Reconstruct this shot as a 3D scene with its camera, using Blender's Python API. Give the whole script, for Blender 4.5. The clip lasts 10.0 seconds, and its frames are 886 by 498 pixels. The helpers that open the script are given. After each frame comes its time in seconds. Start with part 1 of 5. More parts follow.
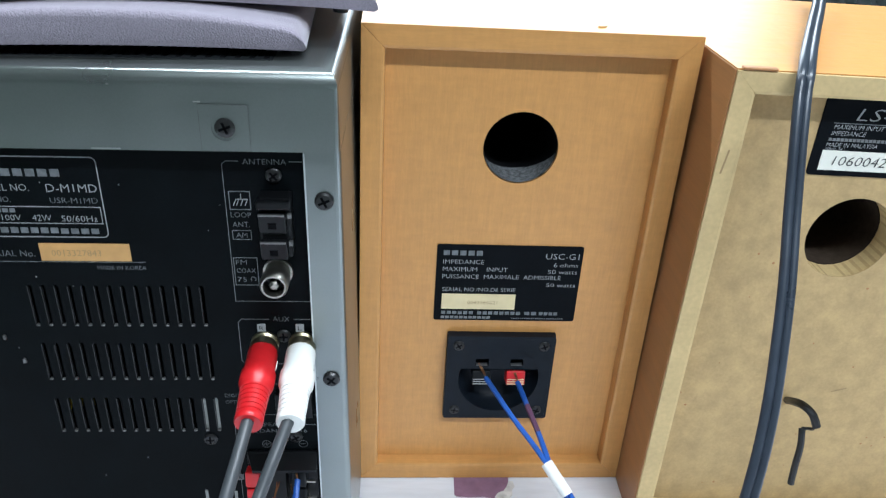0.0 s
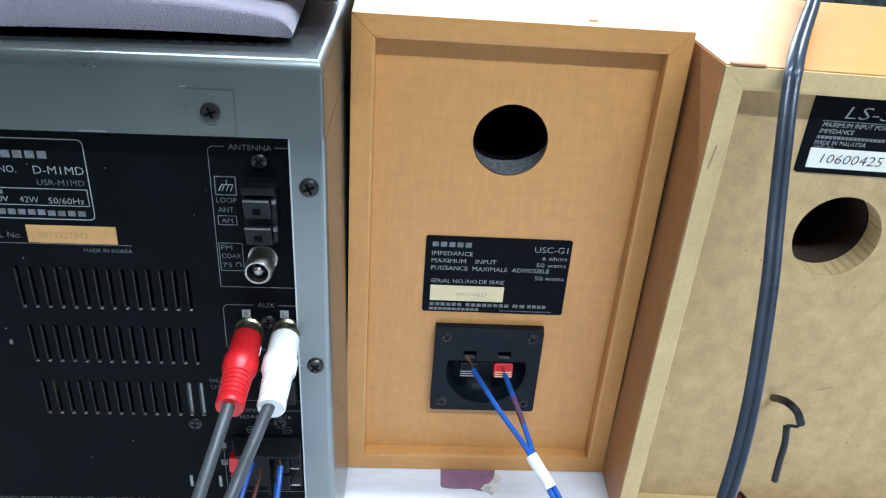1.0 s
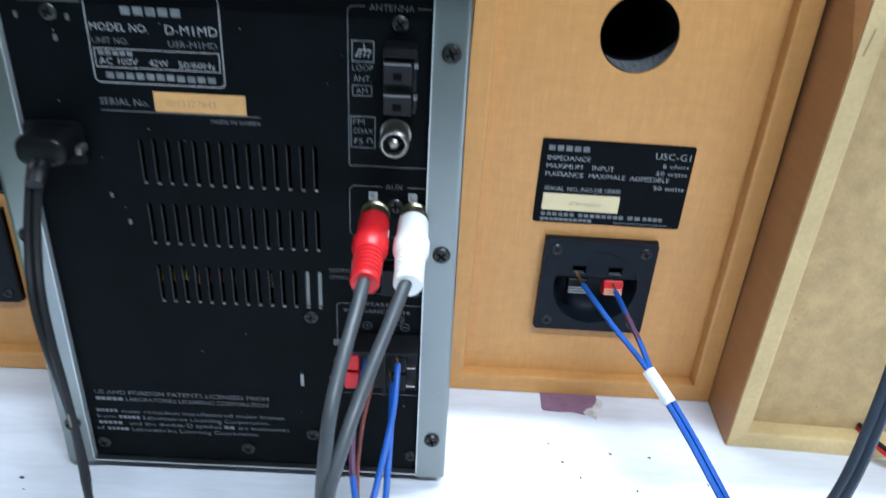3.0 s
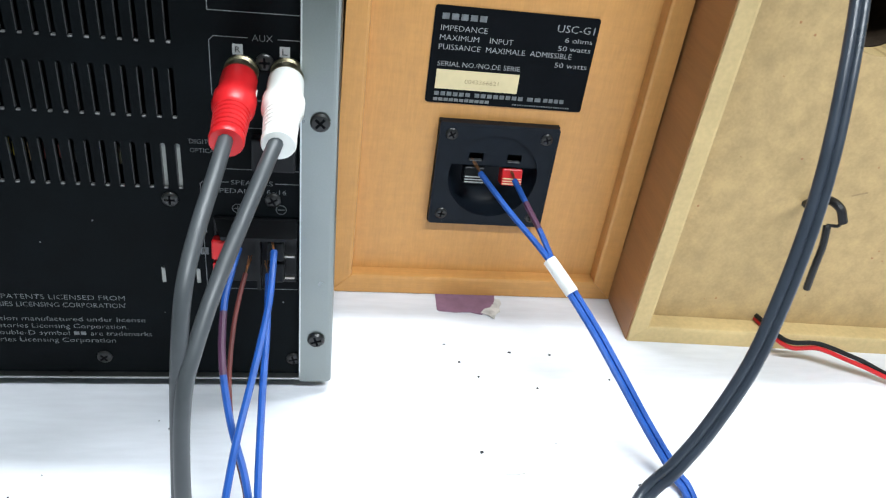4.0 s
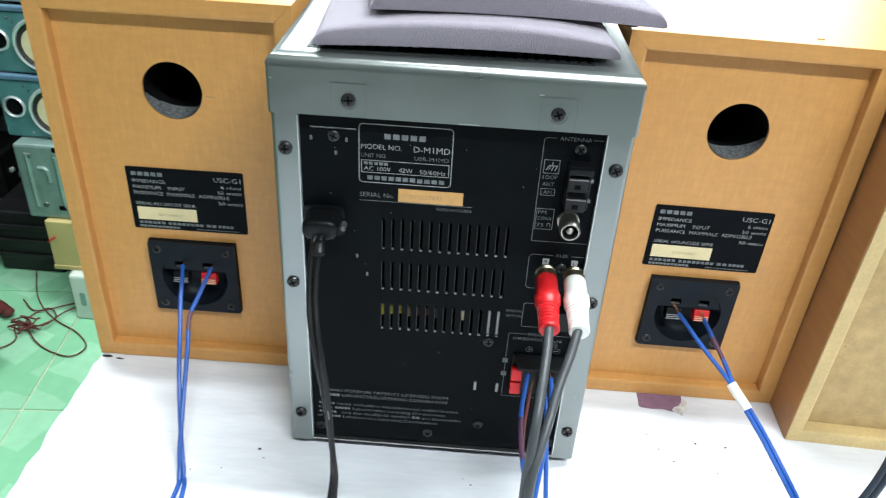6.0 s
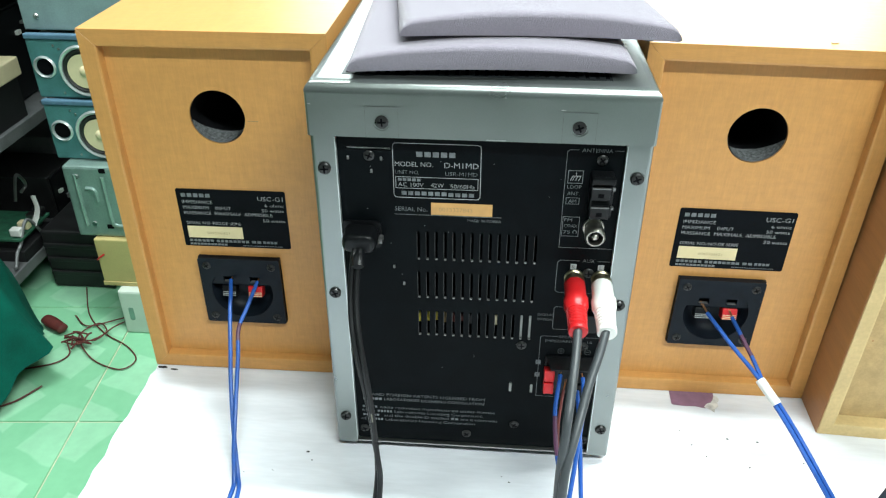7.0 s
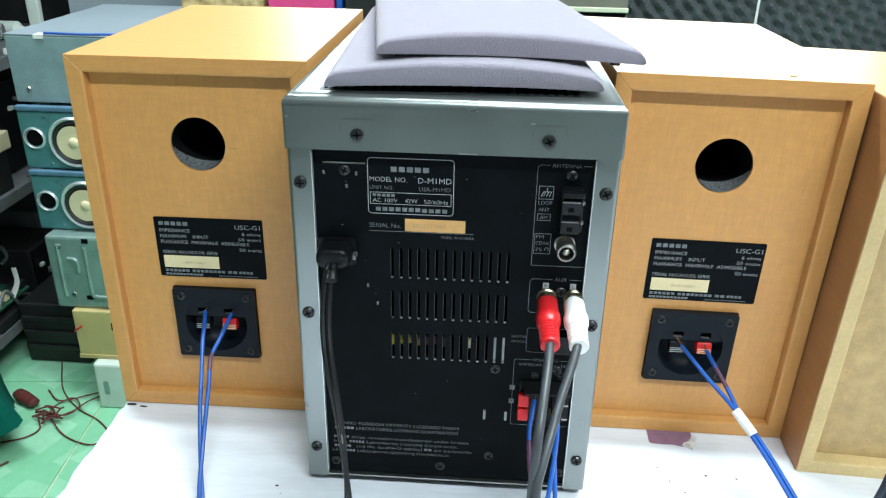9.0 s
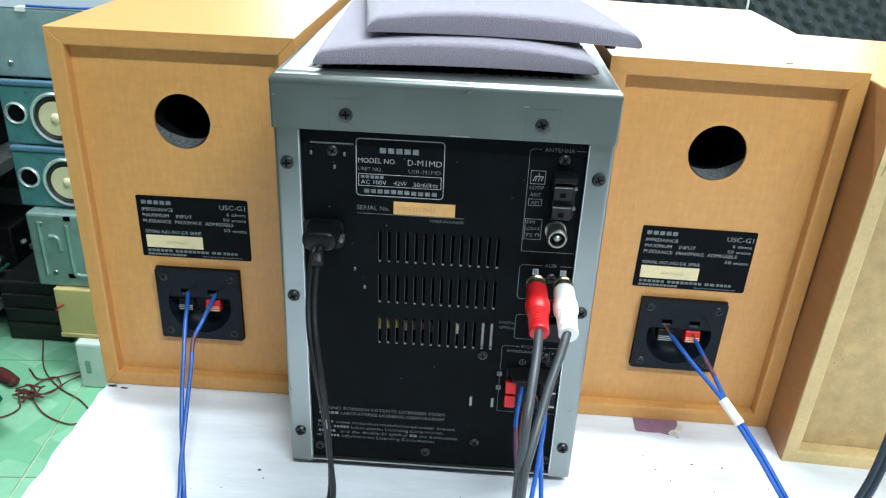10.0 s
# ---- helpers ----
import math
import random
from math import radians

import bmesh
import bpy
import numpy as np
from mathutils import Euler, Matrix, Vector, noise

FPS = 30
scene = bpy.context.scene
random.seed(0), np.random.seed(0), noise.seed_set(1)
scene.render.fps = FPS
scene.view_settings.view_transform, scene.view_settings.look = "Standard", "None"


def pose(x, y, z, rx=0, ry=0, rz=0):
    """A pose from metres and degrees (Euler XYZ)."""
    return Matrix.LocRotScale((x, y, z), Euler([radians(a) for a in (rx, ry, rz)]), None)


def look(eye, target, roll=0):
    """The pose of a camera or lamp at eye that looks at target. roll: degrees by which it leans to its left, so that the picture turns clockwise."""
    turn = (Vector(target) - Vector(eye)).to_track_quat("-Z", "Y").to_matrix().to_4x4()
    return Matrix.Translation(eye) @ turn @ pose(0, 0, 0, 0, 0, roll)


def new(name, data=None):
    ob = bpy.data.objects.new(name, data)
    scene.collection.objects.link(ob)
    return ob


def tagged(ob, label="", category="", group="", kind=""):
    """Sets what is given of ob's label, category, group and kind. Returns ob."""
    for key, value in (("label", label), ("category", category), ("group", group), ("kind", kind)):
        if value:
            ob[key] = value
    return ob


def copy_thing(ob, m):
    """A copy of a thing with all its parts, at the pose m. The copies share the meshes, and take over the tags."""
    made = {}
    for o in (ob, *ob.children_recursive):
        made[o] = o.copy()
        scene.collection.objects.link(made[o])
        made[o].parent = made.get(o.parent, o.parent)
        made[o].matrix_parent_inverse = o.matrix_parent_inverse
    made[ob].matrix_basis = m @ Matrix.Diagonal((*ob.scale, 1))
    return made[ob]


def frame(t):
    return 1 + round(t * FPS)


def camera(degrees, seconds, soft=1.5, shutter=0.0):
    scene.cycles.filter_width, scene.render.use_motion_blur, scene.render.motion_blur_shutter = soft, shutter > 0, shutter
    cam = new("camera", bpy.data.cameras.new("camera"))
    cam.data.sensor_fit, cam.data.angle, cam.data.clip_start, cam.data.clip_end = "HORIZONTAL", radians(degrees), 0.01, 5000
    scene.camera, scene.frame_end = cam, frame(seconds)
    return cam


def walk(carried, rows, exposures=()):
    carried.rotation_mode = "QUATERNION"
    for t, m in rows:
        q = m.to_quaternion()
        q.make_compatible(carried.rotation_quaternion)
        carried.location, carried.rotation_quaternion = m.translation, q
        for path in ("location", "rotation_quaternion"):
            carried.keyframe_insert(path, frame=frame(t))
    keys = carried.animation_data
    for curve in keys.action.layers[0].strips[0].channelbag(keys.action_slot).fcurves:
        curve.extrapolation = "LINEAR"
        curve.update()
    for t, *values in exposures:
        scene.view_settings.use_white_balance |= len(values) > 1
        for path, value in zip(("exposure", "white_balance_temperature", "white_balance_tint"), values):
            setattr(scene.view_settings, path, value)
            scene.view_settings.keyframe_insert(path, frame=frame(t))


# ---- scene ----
cam = camera(59.1, 10.0, 1.2, 0.36)
PATH = [
    (0, (0.112, -0.267, 0.332), (0.217, 1.503, -0.594), 2.1),
    (0.5, (0.116, -0.275, 0.329), (0.208, 1.492, -0.603), 2.8),
    (1, (0.12, -0.27, 0.33), (0.213, 1.497, -0.601), 3.0),
    (1.5, (0.122, -0.275, 0.328), (0.205, 1.5, -0.591), 3.0),
    (2, (0.117, -0.276, 0.326), (0.2, 1.501, -0.587), 3.1),
    (2.5, (0.1, -0.291, 0.328), (0.141, 1.494, -0.574), 2.6),
    (2.7, (0.081, -0.287, 0.311), (0.047, 1.492, -0.603), 2.5),
    (3.8, (0.082, -0.248, 0.252), (0.356, 1.407, -0.836), 6.8),
    (4, (0.088, -0.257, 0.245), (0.372, 1.406, -0.829), 7.0),
    (4.5, (0.066, -0.269, 0.253), (0.246, 1.429, -0.787), 6.7),
    (5, (0.029, -0.275, 0.263), (0.156, 1.451, -0.739), 6.7),
    (5.5, (-0.001, -0.314, 0.323), (0.086, 1.405, -0.695), 6.7),
    (6, (0.007, -0.356, 0.381), (-0.03, 1.341, -0.678), 3.5),
    (7.3, (0.011, -0.375, 0.396), (-0.122, 1.327, -0.645), -0.0),
    (7.5, (0.012, -0.372, 0.388), (-0.12, 1.339, -0.639), 0.1),
    (8, (0.015, -0.382, 0.375), (-0.098, 1.361, -0.6), 0.5),
    (8.5, (0.02, -0.398, 0.363), (-0.085, 1.397, -0.513), 1.0),
    (9, (0.019, -0.398, 0.36), (-0.086, 1.414, -0.48), 1.1),
    (9.5, (0.02, -0.389, 0.357), (-0.076, 1.412, -0.507), 1.5),
    (10, (0.017, -0.391, 0.357), (-0.05, 1.405, -0.52), 2.5),
]
EXPOSURES = [(0.0, -0.25, 6000, 10), (1.0, -0.15, 5700, 10), (2.7, -0.13, 5550, 10), (4.0, -0.02, 6400, 10), (5.0, 0.0, 7050, 11), (5.5, 0.08, 7500, 12), (6.0, 0.08, 6500, 8),
             (7.5, 0.08, 6650, 1), (8.5, 0.06, 6250, 2), (10.0, 0.05, 6150, 5)]
walk(cam, [(t, look(eye, target, roll)) for t, eye, target, roll in PATH], EXPOSURES)

# ---- light ----
world = bpy.data.worlds.new("room_air")
scene.world = world
world.use_nodes = True
world.node_tree.nodes["Background"].inputs[0].default_value = (0.75, 0.87, 1.0, 1)
world.node_tree.nodes["Background"].inputs[1].default_value = 0.15


def area(name, loc, target, sx, sy, power, colour):
    lamp = bpy.data.lights.new(name, "AREA")
    lamp.shape, lamp.size, lamp.size_y, lamp.energy, lamp.color = "RECTANGLE", sx, sy, power, colour
    ob = new(name, lamp)
    ob.matrix_basis = look(loc, target)
    return ob


# the third tube is an unseen fill, added to brighten the back left
TUBES = [((0.60, -1.00, 1.62), 1.2, 50.0), ((0.50, 0.20, 1.62), 1.2, 39.0), ((-0.95, 0.95, 1.62), 1.2, 38.0)]
for (lx, ly, lz), size, power in TUBES:
    area("tube_light", (lx, ly, lz), (lx, ly, 0), size, 0.06, power, (0.90, 0.97, 1.0))

WIN = (-0.75, 1.45, 0.55, 1.65)                       # the window in the far wall: x0, x1, z0, z1
area("window_daylight", (0.35, 2.64, 1.1), (0.35, 0, 1.1), 2.2, 1.1, 62.0, (0.86, 0.95, 1.0))

# ---- materials ----


def material(name, colour, rough=0.5, metal=0.0, var=0.12, scale=40.0, stretch=(1, 1, 1), bump=0.0, fine=300.0,
             spec=0.5, second=None, coat=0.0, edge=(0.35, 0.65)):
    """A principled surface, broken up at two scales, in object space."""
    mat = bpy.data.materials.new(name)
    mat.use_nodes = True
    nt = mat.node_tree
    b = nt.nodes["Principled BSDF"]
    n, l = nt.nodes, nt.links
    co = n.new("ShaderNodeTexCoord")
    mp = n.new("ShaderNodeMapping")
    mp.inputs["Scale"].default_value = stretch
    l.new(co.outputs["Object"], mp.inputs[0])
    a = n.new("ShaderNodeTexNoise")
    a.inputs["Scale"].default_value, a.inputs["Detail"].default_value = scale, 5
    c = n.new("ShaderNodeTexNoise")
    c.inputs["Scale"].default_value, c.inputs["Detail"].default_value = fine, 3
    for t in (a, c):
        l.new(mp.outputs[0], t.inputs["Vector"])
    mixed = n.new("ShaderNodeMath")
    mixed.operation = "MULTIPLY_ADD"
    l.new(c.outputs[0], mixed.inputs[0])
    mixed.inputs[1].default_value = 0.5
    l.new(a.outputs[0], mixed.inputs[2])
    ramp = n.new("ShaderNodeValToRGB")
    second = second or tuple(min(1.0, v * (1 + var)) for v in colour)
    first = tuple(v * (1 - var) for v in colour)
    ramp.color_ramp.elements[0].color, ramp.color_ramp.elements[0].position = (*first, 1), edge[0] + 0.2
    ramp.color_ramp.elements[1].color, ramp.color_ramp.elements[1].position = (*second, 1), edge[1] + 0.35
    l.new(mixed.outputs[0], ramp.inputs[0])
    l.new(ramp.outputs[0], b.inputs["Base Color"])
    b.inputs["Metallic"].default_value = metal
    b.inputs["Specular IOR Level"].default_value = spec
    b.inputs["Coat Weight"].default_value = coat
    rr = n.new("ShaderNodeMapRange")
    rr.inputs[3].default_value, rr.inputs[4].default_value = max(0.02, rough - 0.08), min(1, rough + 0.08)
    l.new(a.outputs[0], rr.inputs[0])
    l.new(rr.outputs[0], b.inputs["Roughness"])
    if bump:
        bu = n.new("ShaderNodeBump")
        bu.inputs["Strength"].default_value, bu.inputs["Distance"].default_value = bump, 0.001
        l.new(mixed.outputs[0], bu.inputs["Height"])
        l.new(bu.outputs[0], b.inputs["Normal"])
    return mat


WOOD = material("maple_veneer", (0.56, 0.278, 0.086), 0.38, spec=0.4, var=0.05, scale=130, stretch=(2.4, 2.4, 0.55), fine=700, bump=0.06)
WOOD_SIDE = material("maple_side", (0.56, 0.278, 0.086), 0.38, spec=0.4, var=0.05, scale=130, stretch=(0.55, 2.4, 2.4), fine=700, bump=0.06)
CHERRY = material("cherry_vinyl", (0.36, 0.165, 0.06), 0.45, var=0.12, scale=12, stretch=(9, 0.6, 9), fine=120, bump=0.08)
MDF = material("bare_fibreboard", (0.47, 0.325, 0.150), 0.8, var=0.13, scale=95, fine=700, bump=0.15)
MDF_EDGE = material("pale_fibreboard_edge", (0.60, 0.44, 0.21), 0.75, var=0.14, scale=30, fine=400, bump=0.15)
SILVER = material("silver_painted_metal", (0.240, 0.262, 0.256), 0.30, metal=0.90, var=0.06, scale=25, fine=1600, bump=0.05)
STEEL = material("plain_steel", (0.5, 0.5, 0.5), 0.3, metal=1.0, var=0.1)
SCREW = material("dark_screw", (0.035, 0.035, 0.035), 0.3, metal=0.6, var=0.3, scale=400)
BLACK = material("black_panel_paint", (0.0022, 0.0034, 0.0043), 0.5, var=0.3, scale=60, fine=900, bump=0.05, spec=0.06)
PLASTIC = material("black_plastic", (0.005, 0.0055, 0.0065), 0.36, var=0.2, scale=120, fine=1200, bump=0.05, spec=0.2)
CUPMAT = material("charcoal_plastic", (0.007, 0.010, 0.015), 0.42, var=0.2, scale=120, fine=1500, bump=0.1, spec=0.12)
# near-black for unlit insides, holes and slots: their shade given as colour
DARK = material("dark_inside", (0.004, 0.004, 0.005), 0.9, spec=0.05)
DUST = material("grey_dust", (0.14, 0.145, 0.15), 0.95, var=0.55, scale=500, fine=2500, bump=0.6, spec=0.1)
TUBE_DARK = material("black_port_tube", (0.004, 0.004, 0.005), 0.8, var=0.4, scale=300, fine=1500, spec=0.1)
TUBE_BROWN = material("brown_card_tube", (0.045, 0.032, 0.023), 0.85, var=0.25, scale=300, fine=1500, spec=0.1)
OLIVE = material("olive_grey_metal", (0.15, 0.145, 0.115), 0.5, var=0.15, scale=15)
SLOT_EDGE = material("lit_slot_edge", (0.016, 0.017, 0.018), 0.5, var=0.3, scale=400)
DULL_WHITE = material("dulled_white_metal", (0.33, 0.34, 0.33), 0.6, var=0.2, scale=200)
LIP = material("dull_bare_lip", (0.20, 0.20, 0.20), 0.5, metal=0.8, var=0.3, scale=500)
RING = material("bright_silver_ring", (0.56, 0.60, 0.60), 0.35, metal=0.6, var=0.05)
LABEL = material("black_label", (0.0045, 0.0055, 0.0070), 0.42, var=0.15, scale=50, spec=0.04)
INK = material("white_print", (0.34, 0.35, 0.36), 0.6, var=0.12, scale=200)
INK_BAR = material("greyed_print", (0.16, 0.165, 0.17), 0.6, var=0.2, scale=300)
INK_DIM = material("worn_white_print", (0.14, 0.15, 0.16), 0.6, var=0.3, scale=300)
STICKER = material("cream_sticker", (0.70, 0.58, 0.34), 0.6, var=0.06, scale=60)
STICKER_OLD = material("tan_sticker", (0.56, 0.31, 0.105), 0.55, var=0.1, scale=60)
STICKER_INK = material("brown_print", (0.30, 0.20, 0.09), 0.6)
WHITE_STICKER = material("white_sticker", (0.75, 0.74, 0.66), 0.55, var=0.05)
BLACK_INK = material("black_print", (0.02, 0.02, 0.02), 0.6)
RED = material("red_plastic", (0.55, 0.012, 0.016), 0.35, var=0.12, scale=90)
WHITE = material("white_plastic", (0.78, 0.78, 0.75), 0.4, var=0.05, scale=90)
NICKEL = material("nickel_plate", (0.42, 0.40, 0.36), 0.36, metal=1.0, var=0.2, scale=200)
GREYBLUE = material("blue_grey_enamel", (0.24, 0.28, 0.31), 0.5, var=0.06, scale=10)
PCB = material("green_circuit_board", (0.03, 0.12, 0.07), 0.5, var=0.4, scale=80)
BRASS = material("dull_gold_plate", (0.34, 0.30, 0.20), 0.35, metal=1.0, var=0.3, scale=200)
COPPER = material("copper_strand", (0.42, 0.21, 0.10), 0.4, metal=1.0, var=0.2, scale=400)
GREY_CABLE = material("grey_cable_jacket", (0.052, 0.058, 0.064), 0.42, var=0.12, scale=60)
BLACK_CABLE = material("black_cable_jacket", (0.009, 0.009, 0.010), 0.45, var=0.2, scale=60, spec=0.3)
BLUE_WIRE = material("blue_wire_jacket", (0.013, 0.080, 0.35), 0.4, var=0.15, scale=90)
PURPLE_WIRE = material("purple_wire_mark", (0.085, 0.03, 0.07), 0.45, var=0.2, scale=90)
SLATE_CABLE = material("slate_cable_jacket", (0.028, 0.036, 0.050), 0.30, var=0.15, scale=60)
CLOTH = material("grey_grille_cloth", (0.285, 0.255, 0.305), 0.95, var=0.13, scale=1500, fine=3600, bump=0.6, spec=0.15)


def ripple(mat, along, across, depth):
    """Faint cross figure over the grain, as in sliced maple."""
    n, l = mat.node_tree.nodes, mat.node_tree.links
    b = n["Principled BSDF"]
    base = b.inputs["Base Color"].links[0].from_socket
    co = n.new("ShaderNodeTexCoord")
    total = None
    for stretch, scale in ((along, 1.0), (across, 1.0)):
        mp = n.new("ShaderNodeMapping")
        mp.inputs["Scale"].default_value = stretch
        l.new(co.outputs["Object"], mp.inputs[0])
        t = n.new("ShaderNodeTexNoise")
        t.inputs["Scale"].default_value, t.inputs["Detail"].default_value, t.inputs["Roughness"].default_value = scale, 4, 0.6
        l.new(mp.outputs[0], t.inputs["Vector"])
        if total:
            m = n.new("ShaderNodeMath")
            m.operation = "ADD"
            l.new(total, m.inputs[0]), l.new(t.outputs[0], m.inputs[1])
            total = m.outputs[0]
        else:
            total = t.outputs[0]
    r = n.new("ShaderNodeMapRange")
    r.inputs[1].default_value, r.inputs[2].default_value = 0.72, 1.28
    r.inputs[3].default_value, r.inputs[4].default_value = 1 - depth, 1 + depth
    l.new(total, r.inputs[0])
    mix = n.new("ShaderNodeMix")
    mix.data_type, mix.blend_type = "RGBA", "MULTIPLY"
    mix.inputs["Factor"].default_value = 1.0
    l.new(base, mix.inputs["A"])
    l.new(r.outputs[0], mix.inputs["B"])
    l.new(mix.outputs["Result"], b.inputs["Base Color"])


ripple(WOOD, (90, 90, 300), (900, 900, 70), 0.065)
ripple(WOOD_SIDE, (300, 90, 90), (70, 900, 900), 0.065)
ripple(MDF, (30, 30, 30), (170, 170, 170), 0.075)


def weave(mat, pitch):
    """Crossed threads as relief and slight shade."""
    n, l = mat.node_tree.nodes, mat.node_tree.links
    b = n["Principled BSDF"]
    co = n.new("ShaderNodeTexCoord")
    total = None
    for turn in (0.7, -0.9):
        mp = n.new("ShaderNodeMapping")
        mp.inputs["Rotation"].default_value = (0.5, 0.6, turn)
        l.new(co.outputs["Object"], mp.inputs[0])
        w = n.new("ShaderNodeTexWave")
        w.inputs["Scale"].default_value, w.inputs["Distortion"].default_value, w.inputs["Detail Scale"].default_value = 0.314 / pitch, 6.0, 2.5
        l.new(mp.outputs[0], w.inputs[0])
        if total:
            m = n.new("ShaderNodeMath")
            m.operation = "ADD"
            l.new(total, m.inputs[0]), l.new(w.outputs[1], m.inputs[1])
            total = m.outputs[0]
        else:
            total = w.outputs[1]
    bu = n.new("ShaderNodeBump")
    bu.inputs["Strength"].default_value, bu.inputs["Distance"].default_value = 0.3, 0.0004
    l.new(total, bu.inputs["Height"])
    l.new(b.inputs["Normal"].links[0].from_socket, bu.inputs["Normal"])
    l.new(bu.outputs[0], b.inputs["Normal"])


weave(CLOTH, 0.0008)
CLOTH.node_tree.nodes["Principled BSDF"].inputs["Sheen Weight"].default_value = 0.4
CLOTH.node_tree.nodes["Principled BSDF"].inputs["Sheen Roughness"].default_value = 0.35
TABLE = material("white_painted_board", (0.74, 0.75, 0.805), 0.5, var=0.08, scale=9, stretch=(1, 6, 1), fine=60, bump=0.08)
TABLE_CHIP = material("chipped_paint", (0.62, 0.60, 0.58), 0.8, var=0.25, scale=200, bump=0.5)
PURPLE = material("purple_underpaint", (0.24, 0.13, 0.20), 0.6, var=0.15, scale=120)
SOOT = material("black_edge", (0.02, 0.02, 0.022), 0.7, var=0.4, scale=90)
GROUT = material("cream_grout", (0.60, 0.62, 0.45), 0.8, var=0.1)
TEAL = material("teal_painted_metal", (0.25, 0.345, 0.36), 0.4, metal=0.2, var=0.15, scale=20)
TEAL_BOX = material("teal_speaker_front", (0.075, 0.205, 0.210), 0.4, var=0.2, scale=25)
BLUE_FILM = material("blue_edge", (0.09, 0.17, 0.25), 0.35, var=0.15)
DRIVE = material("galvanised_green_metal", (0.26, 0.365, 0.335), 0.38, metal=0.45, var=0.2, scale=20)
CONE = material("cream_cone", (0.70, 0.60, 0.38), 0.7, var=0.05)
RUBBER = material("black_rubber", (0.012, 0.012, 0.012), 0.6, var=0.2)
CREAM = material("cream_board", (0.50, 0.40, 0.17), 0.7, var=0.1, scale=20)
OFFWHITE = material("off_white_case", (0.62, 0.68, 0.62), 0.5, var=0.06, scale=20)
SHELF = material("grey_shelf_steel", (0.17, 0.175, 0.18), 0.5, metal=0.3, var=0.25, scale=20)
JUNK = material("black_gear", (0.012, 0.012, 0.013), 0.5, var=0.4, scale=30)
GREEN_CLOTH = material("green_cloth", (0.005, 0.10, 0.075), 0.9, var=0.3, scale=12, fine=500, bump=0.3, spec=0.15)
MAROON = material("maroon_cord", (0.115, 0.022, 0.018), 0.6, var=0.25, scale=60)
FOAM = material("charcoal_foam", (0.085, 0.093, 0.10), 0.95, var=0.2, scale=30, fine=500, bump=0.3, spec=0.1)
PINK = material("pink_cloth", (0.62, 0.05, 0.20), 0.8, var=0.1, scale=20)
GOLD = material("gold_print_box", (0.45, 0.25, 0.05), 0.5, var=0.6, scale=35, second=(0.75, 0.6, 0.3))
WALL = material("painted_wall", (0.155, 0.165, 0.165), 0.8, var=0.05, scale=3)
CEIL = material("ceiling_paint", (0.36, 0.375, 0.375), 0.9, var=0.03, scale=3)
YELLOW = material("yellow_part", (0.60, 0.48, 0.03), 0.5, var=0.1)


def tile_material():
    """Pale green glazed tile with crossing darker marbled bands."""
    mat = material("green_glazed_tile", (0.34, 0.66, 0.43), 0.2, var=0.10, scale=6, fine=40)
    nt = mat.node_tree
    n, l = nt.nodes, nt.links
    b = n["Principled BSDF"]
    base = b.inputs["Base Color"].links[0].from_socket
    co = n.new("ShaderNodeTexCoord")
    last = None
    for turn in (0.5, 2.07):
        mp = n.new("ShaderNodeMapping")
        mp.inputs["Rotation"].default_value = (0, 0, turn)
        l.new(co.outputs["Object"], mp.inputs[0])
        w = n.new("ShaderNodeTexWave")
        w.inputs["Scale"].default_value, w.inputs["Distortion"].default_value = 1.9, 1.2
        w.inputs["Detail"].default_value, w.inputs["Detail Scale"].default_value = 2, 3
        l.new(mp.outputs[0], w.inputs[0])
        r = n.new("ShaderNodeMapRange")
        r.inputs[1].default_value, r.inputs[2].default_value = 0.72, 0.80
        l.new(w.outputs[1], r.inputs[0])
        if last:
            m = n.new("ShaderNodeMath")
            m.operation = "MAXIMUM"
            l.new(last, m.inputs[0]), l.new(r.outputs[0], m.inputs[1])
            last = m.outputs[0]
        else:
            last = r.outputs[0]
    half = n.new("ShaderNodeMath")
    half.operation = "MULTIPLY"
    half.inputs[1].default_value = 0.45
    l.new(last, half.inputs[0])
    mix = n.new("ShaderNodeMix")
    mix.data_type = "RGBA"
    l.new(half.outputs[0], mix.inputs["Factor"])
    l.new(base, mix.inputs["A"])
    mix.inputs["B"].default_value = (0.17, 0.50, 0.26, 1)
    l.new(mix.outputs["Result"], b.inputs["Base Color"])
    return mat


VENT = material("shaded_vent_metal", (0.020, 0.023, 0.026), 0.45, metal=0.3, var=0.2, scale=60)
TILE = tile_material()

# ---- shapes ----


def part(name, bm, mat, parent=None, label="", smooth=False):
    """Link a bmesh as one mesh object."""
    me = bpy.data.meshes.new(name)
    bm.normal_update()
    bm.to_mesh(me)
    bm.free()
    me.materials.append(mat)
    if smooth:
        me.shade_smooth()
        me.set_sharp_from_angle(angle=radians(40))
    ob = new(name, me)
    if parent:
        ob.parent = parent
    if label:
        ob["label"] = label
    return ob


def thing(name, label, category, m=None, group="", kind=""):
    ob = tagged(new(name), label, category, group, kind)
    ob.empty_display_size = 0.02
    if m:
        ob.matrix_basis = m
    return ob


